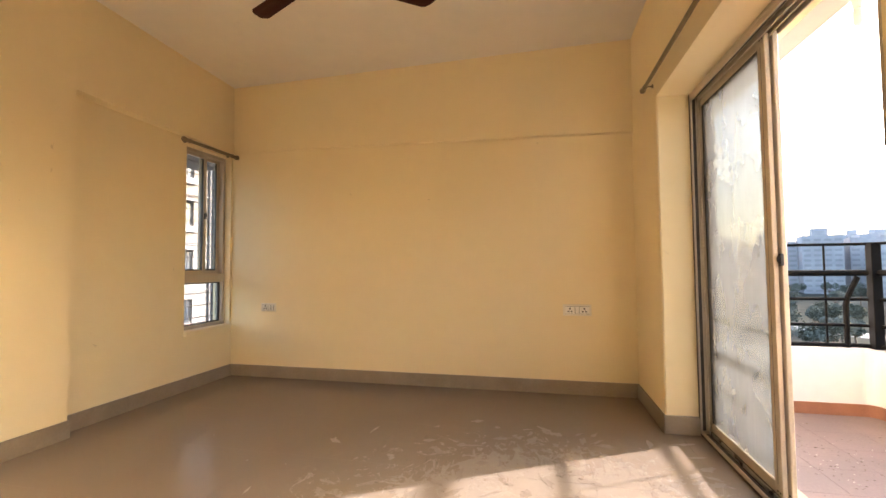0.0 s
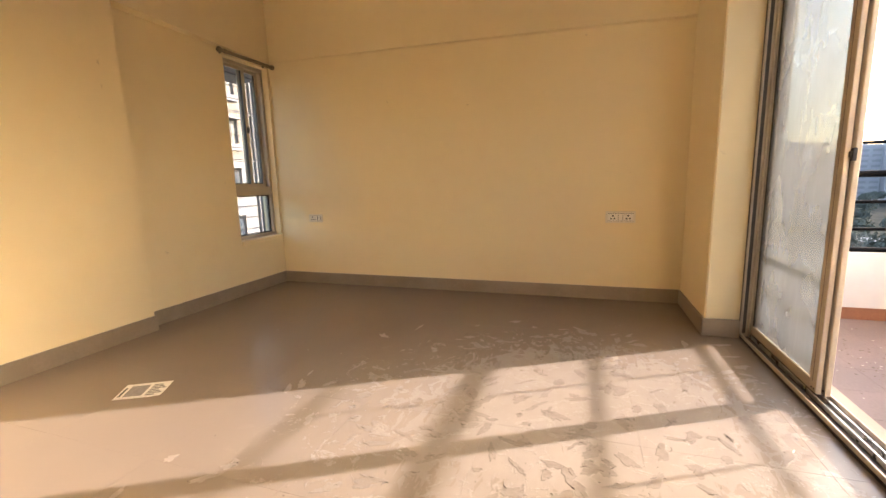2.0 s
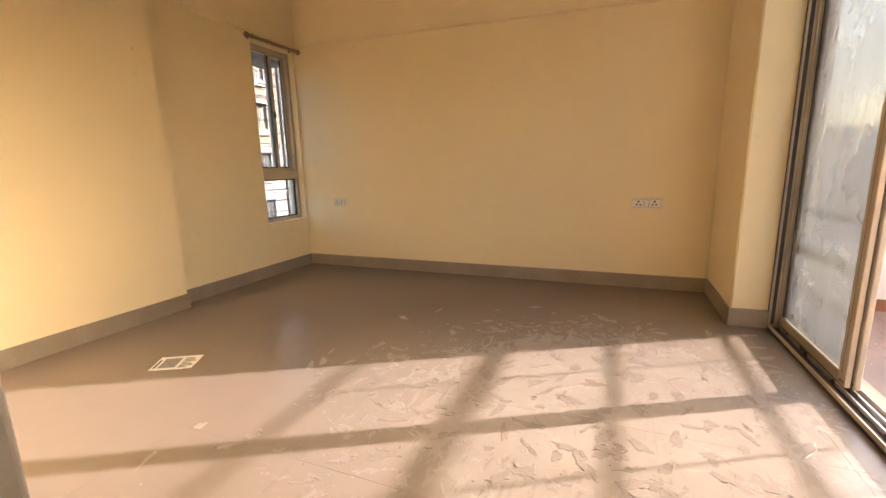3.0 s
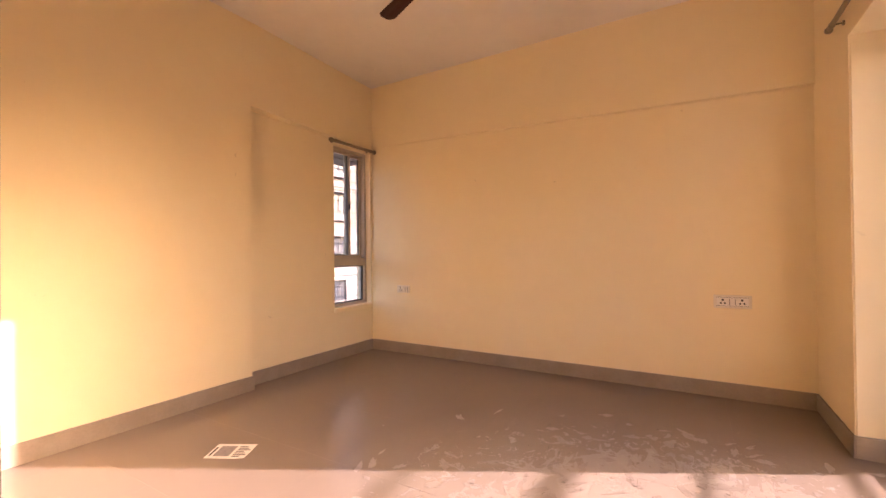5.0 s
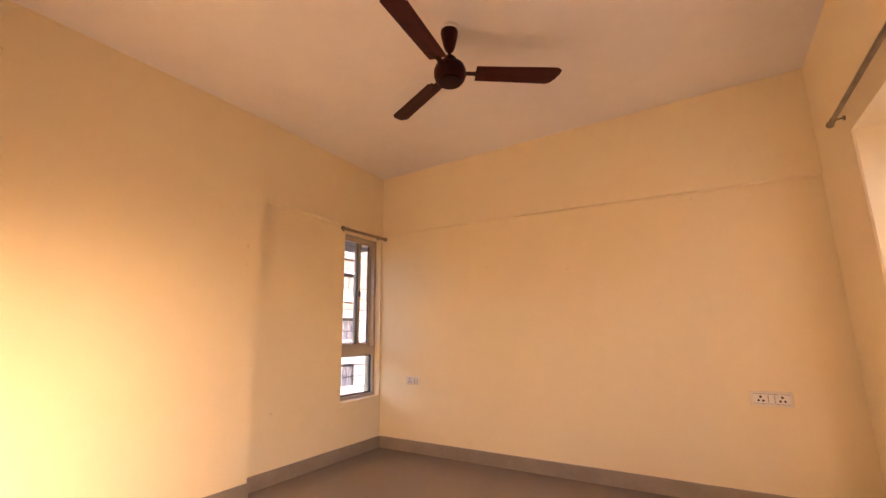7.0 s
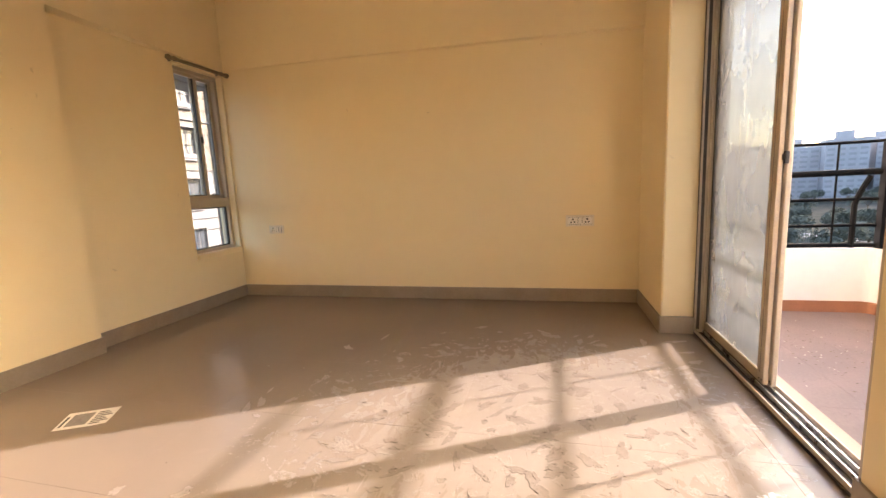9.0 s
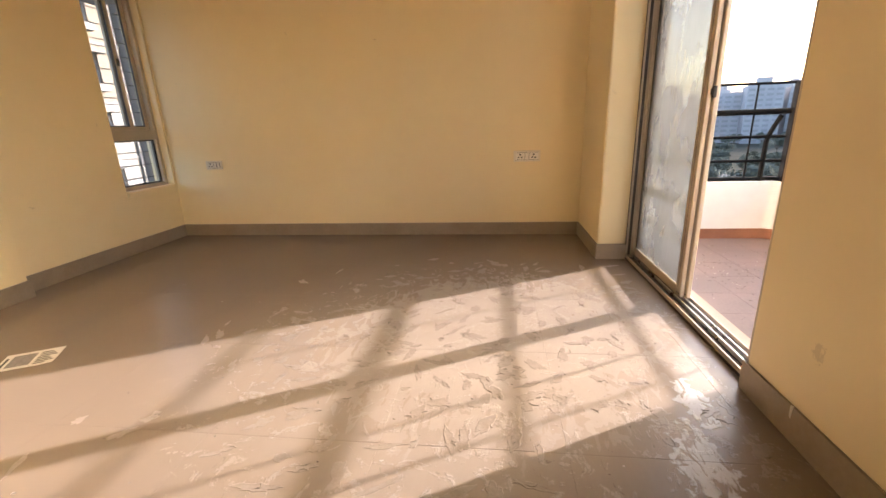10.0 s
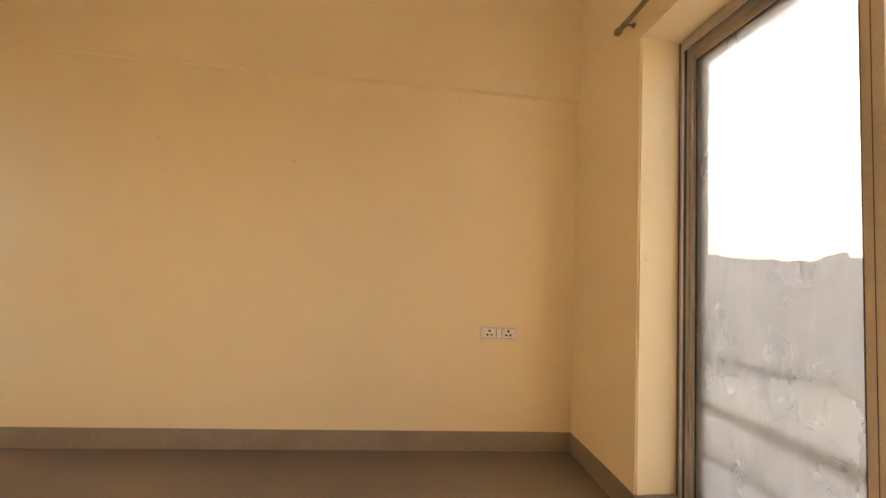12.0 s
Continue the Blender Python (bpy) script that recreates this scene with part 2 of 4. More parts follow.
BULB = plain("frosted_lamp_glass", (0.42, 0.41, 0.41), (0.48, 0.47, 0.47), 9, 90, 0.25)

# ---------------------------------------------------------------- mesh helpers


def rbox(lo, hi, edge=0.003, seg=2):
    """A box between two corners with rounded edges."""
    bm = bmesh.new()
    bmesh.ops.create_cube(bm, size=1.0)
    for v in bm.verts:
        for k in range(3):
            v.co[k] = lo[k] if v.co[k] < 0 else hi[k]
    if edge:
        edge = min(edge, 0.45 * min(abs(hi[k] - lo[k]) for k in range(3)))
        bmesh.ops.bevel(bm, geom=bm.edges[:], offset=edge, segments=seg, profile=0.5, affect="EDGES")
    return bm


def join(*some):
    """One bmesh from several."""
    out = bmesh.new()
    for bm in some:
        me = bpy.data.meshes.new("piece")
        bm.to_mesh(me)
        bm.free()
        out.from_mesh(me)
        bpy.data.meshes.remove(me)
    return out


def moved(bm, m):
    bm.transform(m)
    return bm


def tube(points, radius, sides=10, ends=True):
    """A round bar along a line of points."""
    bm = bmesh.new()
    points = [Vector(p) for p in points]
    rings = []
    for n, p in enumerate(points):
        way = (points[min(n + 1, len(points) - 1)] - points[max(n - 1, 0)]).normalized()
        side = way.orthogonal().normalized() if n == 0 else (side - way * side.dot(way)).normalized()
        other = way.cross(side)
        r = radius[n] if isinstance(radius, (list, tuple)) else radius
        rings.append([bm.verts.new(p + r * (math.cos(a) * side + math.sin(a) * other))
                      for a in (2 * math.pi * k / sides for k in range(sides))])
    for a, b in zip(rings, rings[1:]):
        for k in range(sides):
            bm.faces.new((a[k], a[(k + 1) % sides], b[(k + 1) % sides], b[k]))
    if ends:
        bm.faces.new(rings[0][::-1])
        bm.faces.new(rings[-1])
    return bm


def lathe(profile, sides=32):
    """A turned shape about z from (radius, height) pairs."""
    bm = bmesh.new()
    rings = []
    for r, z in profile:
        rings.append([bm.verts.new((max(r, 1e-4) * math.cos(a), max(r, 1e-4) * math.sin(a), z))
                      for a in (2 * math.pi * k / sides for k in range(sides))])
    for a, b in zip(rings, rings[1:]):
        for k in range(sides):
            bm.faces.new((a[k], a[(k + 1) % sides], b[(k + 1) % sides], b[k]))
    bm.faces.new(rings[0][::-1])
    bm.faces.new(rings[-1])
    bmesh.ops.recalc_face_normals(bm, faces=bm.faces)
    return bm


def prism(outline, axis, lo, hi):
    """A flat outline pushed along an axis; outline in the two other axes, in order."""
    bm = bmesh.new()
    ring = []
    for level in (lo, hi):
        row = []
        for a, b in outline:
            co = [a, b]
            co.insert(axis, level)
            row.append(bm.verts.new(co))
        ring.append(row)
    bm.faces.new(ring[0][::-1])
    bm.faces.new(ring[1])
    for k in range(len(outline)):
        j = (k + 1) % len(outline)
        bm.faces.new((ring[0][k], ring[0][j], ring[1][j], ring[1][k]))
    bmesh.ops.recalc_face_normals(bm, faces=bm.faces)
    return bm


def part(name, bm, material, parent=None, label="", smooth=False):
    """Links a bmesh as one mesh object, under a thing or part if given."""
    me = bpy.data.meshes.new(name)
    bm.to_mesh(me)
    bm.free()
    me.materials.append(material)
    if smooth:
        for p in me.polygons:
            p.use_smooth = True
        me.set_sharp_from_angle(angle=radians(40))
    ob = new(name, me)
    if parent:
        ob.parent = parent
        ob.matrix_parent_inverse = BASE[parent.name].inverted() if parent.name in BASE else Matrix()
    if label:
        ob["label"] = label
    return ob


BASE = {}


def thing(name, at, label, category, group="", kind=""):
    """An Empty at a thing's base, that parents its parts (given in world places)."""
    ob = new(name)
    ob.location = at
    ob.empty_display_size = 0.05
    BASE[ob.name] = Matrix.Translation(at)
    return tagged(ob, label, category, group, kind)


def setting(name, bm, material, label, category):
    return tagged(part(name, bm, material), label, category, "", "structure")


# ---------------------------------------------------------------- the room's shell
H = 2.95                    # ceiling
EAST, NEAR_EAST = 3.845, 4.02
WEST = 0.105                # main face of the west wall; the window recess lies at 0
PIER_Y, JAMB_Y = -0.735, -2.315
SOUTH = -3.62
OUT = 4.26                  # outer face of the east wall
HEAD = 2.19
FY1 = -0.712                # the sliding door frame's jamb on the pier

setting("wall_north", rbox((-0.22, 0, -0.02), (OUT, 0.16, H), 0), CREAM,
        "plain cream-yellow painted plaster wall with sockets", "wall")
# shallow uneven beam along the top of the north wall
bm = bmesh.new()
rows = []
for n in range(13):
    f = n / 12
    x = f * EAST
    low = 2.262 - 0.085 * f + 0.004 * math.sin(5 * f)
    out = -(0.003 + 0.042 * min(1, f * 1.3))
    rows.append([bm.verts.new((x, 0.01, low)), bm.verts.new((x, out, low + 0.006)), bm.verts.new((x, out, H)), bm.verts.new((x, 0.01, H))])
for a, b in zip(rows, rows[1:]):
    for k in range(4):
        bm.faces.new((a[k], a[(k + 1) % 4], b[(k + 1) % 4], b[k]))
bm.faces.new(rows[0])
bm.faces.new(rows[-1][::-1])
bmesh.ops.recalc_face_normals(bm, faces=bm.faces)
setting("beam_north", bm, CREAM, "shallow cream-painted beam along the wall top", "beam")

WIN_Y0, WIN_Y1, WIN_Z0, WIN_Z1 = -0.585, -0.026, 0.52, 2.205
WIN_IN = 0.06               # how deep the window sits in its opening
RECESS = -1.587
pillar = rbox((-0.22, SOUTH - 0.15, -0.02), (WEST, RECESS, 2.27), 0)
bmesh.ops.bevel(pillar, geom=[e for e in pillar.edges if all(abs(v.co.x - WEST) < 1e-4 and abs(v.co.y - RECESS) < 1e-4 for v in e.verts)], offset=0.004, segments=3, affect="EDGES")
pillar = join(pillar, rbox((-0.22, SOUTH - 0.15, 2.27), (WEST, RECESS, H), 0))
setting("wall_west", join(
    rbox((-0.17, RECESS, -0.02), (0, WIN_Y0, H), 0),
    rbox((-0.17, WIN_Y1, -0.02), (0, 0, H), 0),
    rbox((-0.17, WIN_Y0, -0.02), (0, WIN_Y1, WIN_Z0), 0),
    rbox((-0.17, WIN_Y0, WIN_Z1), (0, WIN_Y1, H), 0),
    pillar), CREAM,
    "cream-yellow painted wall with a shallow window recess", "wall")
bm = bmesh.new()
rows = []
for n in range(9):
    f = n / 8
    y = RECESS * f
    out = 0.012 + (WEST - 0.012) * f
    low = 2.245 + 0.025 * f
    rows.append([bm.verts.new((-0.01, y, low)), bm.verts.new((out, y, low + 0.004)), bm.verts.new((out, y, H)), bm.verts.new((-0.01, y, H))])
for a, b in zip(rows, rows[1:]):
    for k in range(4):
        bm.faces.new((a[k], a[(k + 1) % 4], b[(k + 1) % 4], b[k]))
bm.faces.new(rows[0])
bm.faces.new(rows[-1][::-1])
bmesh.ops.recalc_face_normals(bm, faces=bm.faces)
setting("beam_west", bm, CREAM, "cream-painted beam above the window recess", "beam")

bm = prism([(EAST, -0.0005), (EAST, PIER_Y), (4.05, FY1), (4.198, FY1), (4.198, -0.46), (OUT, -0.46), (OUT, -0.0005)], 2, -0.02, HEAD)
bmesh.ops.bevel(bm, geom=[e for e in bm.edges if all(abs(v.co.x - EAST) < 1e-4 and abs(v.co.y - PIER_Y) < 1e-4 for v in e.verts)], offset=0.008, segments=3, affect="EDGES")
bm = join(bm, rbox((EAST, PIER_Y, HEAD), (OUT, -0.0005, H), 0))
setting("pier_east", bm, CREAM, "cream-painted pier beside the sliding door", "pier")
setting("beam_east", rbox((EAST, SOUTH, HEAD), (OUT, PIER_Y, H), 0), CREAM, "cream-painted beam above the sliding door", "beam")
setting("wall_east", rbox((NEAR_EAST, -5.6, -0.02), (OUT, JAMB_Y, HEAD), 0.008, 3), CREAM, "cream-painted wall beside the sliding door", "wall")
setting("wall_east_upper", rbox((NEAR_EAST, -5.6, HEAD), (OUT, SOUTH, H), 0), CREAM, "cream-painted wall above the entrance passage", "wall")

DOOR_X = 2.685              # the entrance doorway's jamb
setting("wall_south", join(
    rbox((-0.22, SOUTH - 0.14, -0.02), (DOOR_X - 0.07, SOUTH, H), 0),
    rbox((DOOR_X - 0.07, SOUTH - 0.14, 2.15), (3.72, SOUTH, H), 0),
    rbox((3.72, SOUTH - 0.14, -0.02), (NEAR_EAST, SOUTH, H), 0)), CREAM, "cream-painted wall with the entrance doorway", "wall")
setting("wall_passage_west", rbox((2.25, -5.6, -0.02), (2.40, SOUTH - 0.14, H), 0), CREAM, "cream-painted passage wall", "wall")
setting("wall_passage_south", rbox((2.25, -5.75, -0.02), (OUT, -5.6, H), 0), CREAM, "cream-painted passage end wall", "wall")
setting("ceiling", rbox((-0.22, -5.75, H), (OUT, 0.16, H + 0.14), 0), WHITE, "off-white painted plaster ceiling", "ceiling")

# entrance door frame
df = thing("door_frame_1", (DOOR_X, SOUTH - 0.05, 0), "grey-painted wooden door frame in the entrance doorway", "door frame", "", "structure")
part("jamb", rbox((DOOR_X - 0.07, SOUTH - 0.13, 0), (DOOR_X, SOUTH + 0.034, 2.15), 0.006, 3), FRAME_GREY, df)
part("jamb", rbox((3.65, SOUTH - 0.13, 0), (3.72, SOUTH + 0.034, 2.15), 0.006, 3), FRAME_GREY, df)
part("head", rbox((DOOR_X, SOUTH - 0.13, 2.08), (3.65, SOUTH + 0.034, 2.15), 0.006, 3), FRAME_GREY, df)

# floor bed; the tiles follow at the end
floor = setting("floor", rbox((-0.22, -5.75, -0.20), (OUT, 0.16, -0.0012), 0), GROUT, "beige glossy tiled floor with dust smears and footprints", "floor")

# skirting
SK, ST = 0.113, 0.011
for lo, hi in (((0.012, -ST, 0), (EAST - 0.012, 0, SK)),
               ((0, RECESS, 0), (ST, -0.001, SK)),
               ((0, SOUTH + 0.012, 0), (WEST + ST, RECESS + ST, SK)),
               ((EAST - ST, PIER_Y - ST, 0), (EAST, -0.001, SK)),
               ((EAST, PIER_Y - ST, 0), (4.043, PIER_Y + 0.012, SK)),
               ((NEAR_EAST - ST, SOUTH, 0), (NEAR_EAST, JAMB_Y + ST, SK)),
               ((NEAR_EAST, JAMB_Y, 0), (4.045, JAMB_Y + ST, SK)),
               ((WEST + ST, SOUTH, 0), (DOOR_X - 0.08, SOUTH + ST, SK))):
    setting("baseboard", rbox(lo, hi, 0.002, 2), SKIRT, "grey tiled skirting along the wall foot", "baseboard")

drip = part("paint_drip", tube([(4.0085, -2.577, 0.116), (4.008, -2.577, 0.100), (4.008, -2.5775, 0.082), (4.0085, -2.578, 0.074)], [0.005, 0.0035, 0.003, 0.001], 8), WHITE, smooth=True)
tagged(drip, "dried white paint drip on the skirting", "paint drip")

# ---------------------------------------------------------------- window in the recess
win = thing("window_1", (-0.04, -0.33, WIN_Z0), "beige aluminium sliding window with a fixed lower light", "window", "", "structure")
X0, X1 = -0.085 - WIN_IN, -0.004 - WIN_IN
Y0, Y1, Z0, Z1 = WIN_Y0, WIN_Y1, WIN_Z0, WIN_Z1
F = 0.034
part("frame", join(
    rbox((X0, Y0, Z0), (X1, Y0 + F, Z1)), rbox((X0, Y1 - F, Z0), (X1, Y1, Z1)),
    rbox((X0, Y0 + F, Z0), (X1, Y1 - F, Z0 + F)), rbox((X0, Y0 + F, Z1 - F), (X1, Y1 - F, Z1)),
    rbox((X0, Y0 + F, 0.945), (X1 + 0.004, Y1 - F, 1.03))), ALU, win)
fixed = part("fixed_light", join(
    rbox((-0.05 - WIN_IN, Y0 + F, Z0 + F), (-0.03 - WIN_IN, Y0 + F + 0.012, 0.945), 0.002), rbox((-0.05 - WIN_IN, Y1 - F - 0.014, Z0 + F), (-0.03 - WIN_IN, Y1 - F, 0.945), 0.002),
    rbox((-0.05 - WIN_IN, Y0 + F + 0.012, Z0 + F), (-0.03 - WIN_IN, Y1 - F - 0.014, Z0 + F + 0.012), 0.002), rbox((-0.05 - WIN_IN, Y0 + F + 0.012, 0.933), (-0.03 - WIN_IN, Y1 - F - 0.014, 0.945), 0.002)), GASKET, win)
p = part("pane", rbox((-0.042 - WIN_IN, Y0 + F + 0.01, Z0 + F + 0.01), (-0.038 - WIN_IN, Y1 - F - 0.012, 0.936), 0), WINDOW_GLASS, fixed)
p.visible_shadow = False
MIDY = -0.285
for a, b, xa in ((Y0 + F, MIDY + 0.02, -0.040 - WIN_IN), (MIDY - 0.022, Y1 - F, -0.072 - WIN_IN)):
    s = part("sash", join(
        rbox((xa, a, 1.03), (xa + 0.026, a + 0.036, Z1 - F), 0.003), rbox((xa, b - 0.036, 1.03), (xa + 0.026, b, Z1 - F), 0.003),
        rbox((xa, a + 0.036, 1.03), (xa + 0.026, b - 0.036, 1.062), 0.003), rbox((xa, a + 0.036, Z1 - F - 0.03), (xa + 0.026, b - 0.036, Z1 - F), 0.003)), ALU, win)
    g = part("gasket", join(
        rbox((xa + 0.004, a + 0.036, 1.062), (xa + 0.020, a + 0.039, Z1 - F - 0.03), 0), rbox((xa + 0.004, b - 0.040, 1.062), (xa + 0.020, b - 0.036, Z1 - F - 0.03), 0),
        rbox((xa + 0.004, a + 0.042, 1.062), (xa + 0.020, b - 0.044, 1.068), 0)), GASKET, s)
    p = part("pane", rbox((xa + 0.010, a + 0.034, 1.060), (xa + 0.014, b - 0.034, Z1 - F - 0.028), 0), WINDOW_GLASS, s)
    p.visible_shadow = False
part("latch", join(rbox((-0.014 - WIN_IN, MIDY - 0.012, 1.555), (0.004 - WIN_IN, MIDY + 0.010, 1.615), 0.004), rbox((-WIN_IN, MIDY - 0.006, 1.57), (0.010 - WIN_IN, MIDY + 0.004, 1.60), 0.003)), GASKET, win, "small black latch")
setting("window_sill_1", rbox((-0.063, WIN_Y0 - 0.002, 0.478), (0.028, WIN_Y1 - 0.001, WIN_Z0 + 0.004), 0.004, 3), CREAM, "cream-painted plaster sill under the window", "window sill")

setting("window_sunshade", rbox((-0.70, WIN_Y0 - 0.25, 2.19), (-0.17, 0.30, 2.26), 0.006), FACADE_GREY, "grey concrete sunshade above the window outside", "sunshade")
grille = thing("window_grille", (-0.22, -0.33, WIN_Z0 + 0.02), "grey iron safety grille outside the window", "grille")
for n in range(14):
    z = 0.60 + 0.118 * n
    part("bar", tube([(-0.22, WIN_Y0 - 0.05, z), (-0.22, 0.13, z)], 0.005, 6), GRILLE, grille)
for y in (WIN_Y0 - 0.05, 0.13):
    part("upright", rbox((-0.228, y - 0.006, WIN_Z0), (-0.216, y + 0.006, WIN_Z1), 0.001, 1), GRILLE, grille)
    for z in (WIN_Z0 + 0.05, WIN_Z1 - 0.05):
        part("lug", rbox((-0.22, y - 0.008, z), (-0.168, y + 0.008, z + 0.016), 0.001, 1), GRILLE, grille)


def curtain_rod(a, b, radius, wall_axis, wall_at, label):
    """A curtain rod with end caps and wall brackets."""
    a, b = Vector(a), Vector(b)
    t = thing("curtain_rod", (a + b) / 2, label, "curtain rod")
    way = (b - a).normalized()
    part("rod", tube([a, b], radius, 14), ROD, t, smooth=True)
    for end, sign in ((a, -1), (b, 1)):
        turn = way.to_track_quat("Z", "Y").to_matrix().to_4x4()
        cap = lathe([(radius, 0), (radius * 1.45, 0.004), (radius * 1.55, 0.018), (radius * 1.2, 0.028), (0.001, 0.030)], 16)
        part("end_cap", moved(cap, Matrix.Translation(end) @ turn @ Matrix.Diagonal((1, 1, sign, 1))), ROD, t, smooth=True)
        spot = end - way * sign * 0.05
        foot = spot.copy()
        foot[wall_axis] = wall_at
        part("bracket", join(tube([foot, spot], 0.0045, 8), tube([foot, foot + (spot - foot) * 0.15], 0.013, 12),
                             tube([spot - way * 0.007, spot + way * 0.007], radius * 1.25, 14)), ROD, t)
    return t


curtain_rod((0.062, -0.665, 2.215), (0.062, -0.035, 2.215), 0.0155, 0, 0.0, "short dull metal curtain rod above the window")
curtain_rod((3.795, -0.625, 2.285), (3.795, -2.75, 2.285), 0.0125, 0, EAST, "long grey metal curtain rod above the sliding door")

# ---------------------------------------------------------------- sliding door
FY0 = JAMB_Y + ST
door = thing("sliding_door", (4.12, (FY0 + FY1) / 2, 0), "beige aluminium sliding glass door standing half open", "sliding door", "", "structure")
FX0, FX1, FT = 4.045, 4.178, 2.185
part("frame_jamb", join(rbox((FX0, FY1 - 0.012, 0), (FX1, FY1, FT)), *[rbox((x - 0.005, FY1 - 0.028, 0.03), (x + 0.005, FY1 - 0.012, FT - 0.02), 0.001, 1) for x in (4.052, 4.098, 4.132, 4.166)]), ALU, door)
part("frame_jamb", join(rbox((FX0, FY0, 0), (FX1, FY0 + 0.022, FT)), *[rbox((x - 0.006, FY0 + 0.022, 0.03), (x + 0.006, FY0 + 0.036, FT - 0.02), 0.001, 1) for x in (4.052, 4.098, 4.132, 4.166)]), ALU, door)
part("frame_head", join(rbox((FX0, FY0 + 0.022, FT - 0.02), (FX1, FY1 - 0.022, FT)), *[rbox((x - 0.004, FY0 + 0.022, FT - 0.05), (x + 0.004, FY1 - 0.022, FT - 0.02), 0.001, 1) for x in (4.050, 4.098, 4.132, 4.166)]), ALU, door)
# dark strip for the jamb groove's shade, and a caulk line at the wall
part("groove_shade_and_caulk", join(rbox((4.062, FY1 - 0.0150, 0.03), (4.080, FY1 - 0.0115, FT - 0.03), 0.001, 1), rbox((FX0 - 0.0015, FY1 - 0.016, 0.0), (FX0 + 0.0010, FY1 - 0.009, FT), 0)), ALU_DARK, door)
# dark strips stand in for the shade up inside the head
part("head_channel_shade", join(*[rbox((x - 0.012, FY0 + 0.03, FT - 0.026), (x + 0.012, FY1 - 0.04, FT - 0.0205), 0) for x in (4.074, 4.118, 4.146)]), ALU_DARK, door)
track = part("track", rbox((FX0, FY0 + 0.022, 0), (FX1, FY1 - 0.022, 0.012), 0.002), ALU_DARK, door)
# dark strips painted as shade between the track's rails
part("channel_shade", join(*[rbox((x - 0.012, FY0 + 0.03, 0.0105), (x + 0.012, FY1 - 0.03, 0.0135), 0) for x in (4.074, 4.118, 4.146)]), ALU_DARK, track)
for x in (4.051, 4.098, 4.132, 4.166):
    part("rail", rbox((x - 0.0035, FY0 + 0.022, 0.012), (x + 0.0035, FY1 - 0.022, 0.034), 0.0015, 2), STEEL if 4.06 < x < 4.16 else ALU, track)


def sash(x, near, far, wn, wf, closes):
    """A glazed door leaf between two places along y, with its stile widths; closes: the latch is on its near stile."""
    lo, hi = 0.030, FT - 0.035
    s = part("sash", join(
        rbox((x - 0.011, near, lo), (x + 0.011, near + wn, hi), 0.004, 3), rbox((x - 0.011, far - wf, lo), (x + 0.011, far, hi), 0.004, 3),
        rbox((x - 0.010, near + wn, lo), (x + 0.010, far - wf, lo + 0.055), 0.004, 3), rbox((x - 0.010, near + wn, hi - 0.05), (x + 0.010, far - wf, hi), 0.004, 3)), ALU, door)
    p = part("pane", rbox((x - 0.003, near + wn - 0.004, lo + 0.05), (x + 0.003, far - wf + 0.004, hi - 0.045), 0), DOOR_GLASS, s)
    p.visible_shadow = False
    part("gasket", join(
        rbox((x - 0.008, near + wn, lo + 0.055), (x + 0.008, near + wn + 0.005, hi - 0.05), 0), rbox((x - 0.008, far - wf - 0.006, lo + 0.055), (x + 0.008, far - wf, hi - 0.05), 0),
        rbox((x - 0.008, near + wn + 0.005, hi - 0.056), (x + 0.008, far - wf - 0.006, hi - 0.05), 0)), GASKET, s)
    for z in (hi - 0.018, lo + 0.02):
        part("screw", join(*[moved(lathe([(0.0045, 0), (0.0045, 0.0022), (0.0008, 0.003)], 10), pose(x - 0.011, near + d, z, 0, -90, 0)) for d in (0.016, 0.038)]), ALU_DARK, s)
    # dark strip on the stile, standing in for shade in its pressed groove
    part("stile_groove_shade", rbox((x - 0.0116, near + wn * 0.52, lo + 0.05), (x - 0.0106, near + wn * 0.56, hi - 0.05), 0), ALU_DARK, s)
    if closes:
        h = part("handle", join(rbox((x - 0.020, near - 0.004, 1.068), (x - 0.004, near + 0.016, 1.122), 0.004, 3), rbox((x - 0.027, near + 0.001, 1.082), (x - 0.018, near + 0.012, 1.110), 0.004, 3)), GASKET, s, "small black latch handle")
        part("keeper", rbox((x - 0.0130, near + 0.026, 1.045), (x - 0.0105, near + 0.040, 1.075), 0.001), ALU_DARK, h)
    return s


sash(4.118, -1.524, FY1 - 0.013, 0.066, 0.020, False)
sash(4.146, -1.540, FY1 - 0.014, 0.058, 0.030, True)

# ---------------------------------------------------------------- ceiling fan
fx, fy = 1.970, -1.734
fan = thing("ceiling_fan", (fx, fy, H), "dark brown three-bladed ceiling fan at rest", "ceiling fan")
at = Matrix.Translation((fx, fy, 0))
part("mount_plate", moved(lathe([(0.060, H - 0.020), (0.064, H - 0.016), (0.064, H - 0.0005)], 32), at), WHITE, fan)
part("canopy", moved(lathe([(0.012, 2.795), (0.024, 2.801), (0.034, 2.828), (0.046, 2.878), (0.052, 2.913), (0.050, 2.931)], 32), at), FAN, fan, smooth=True)
part("downrod", moved(lathe([(0.0105, 2.715), (0.0105, 2.815)], 16), at), FAN, fan, smooth=True)
part("lower_canopy", moved(lathe([(0.046, 2.71), (0.050, 2.723), (0.036, 2.75), (0.016, 2.77), (0.012, 2.773)], 32), at), FAN, fan, smooth=True)
motor = part("motor", moved(lathe([(0.001, 2.589), (0.030, 2.590), (0.066, 2.595), (0.086, 2.611), (0.094, 2.635), (0.094, 2.667), (0.084, 2.695), (0.060, 2.71), (0.030, 2.715)], 40), at), FAN, fan, smooth=True)
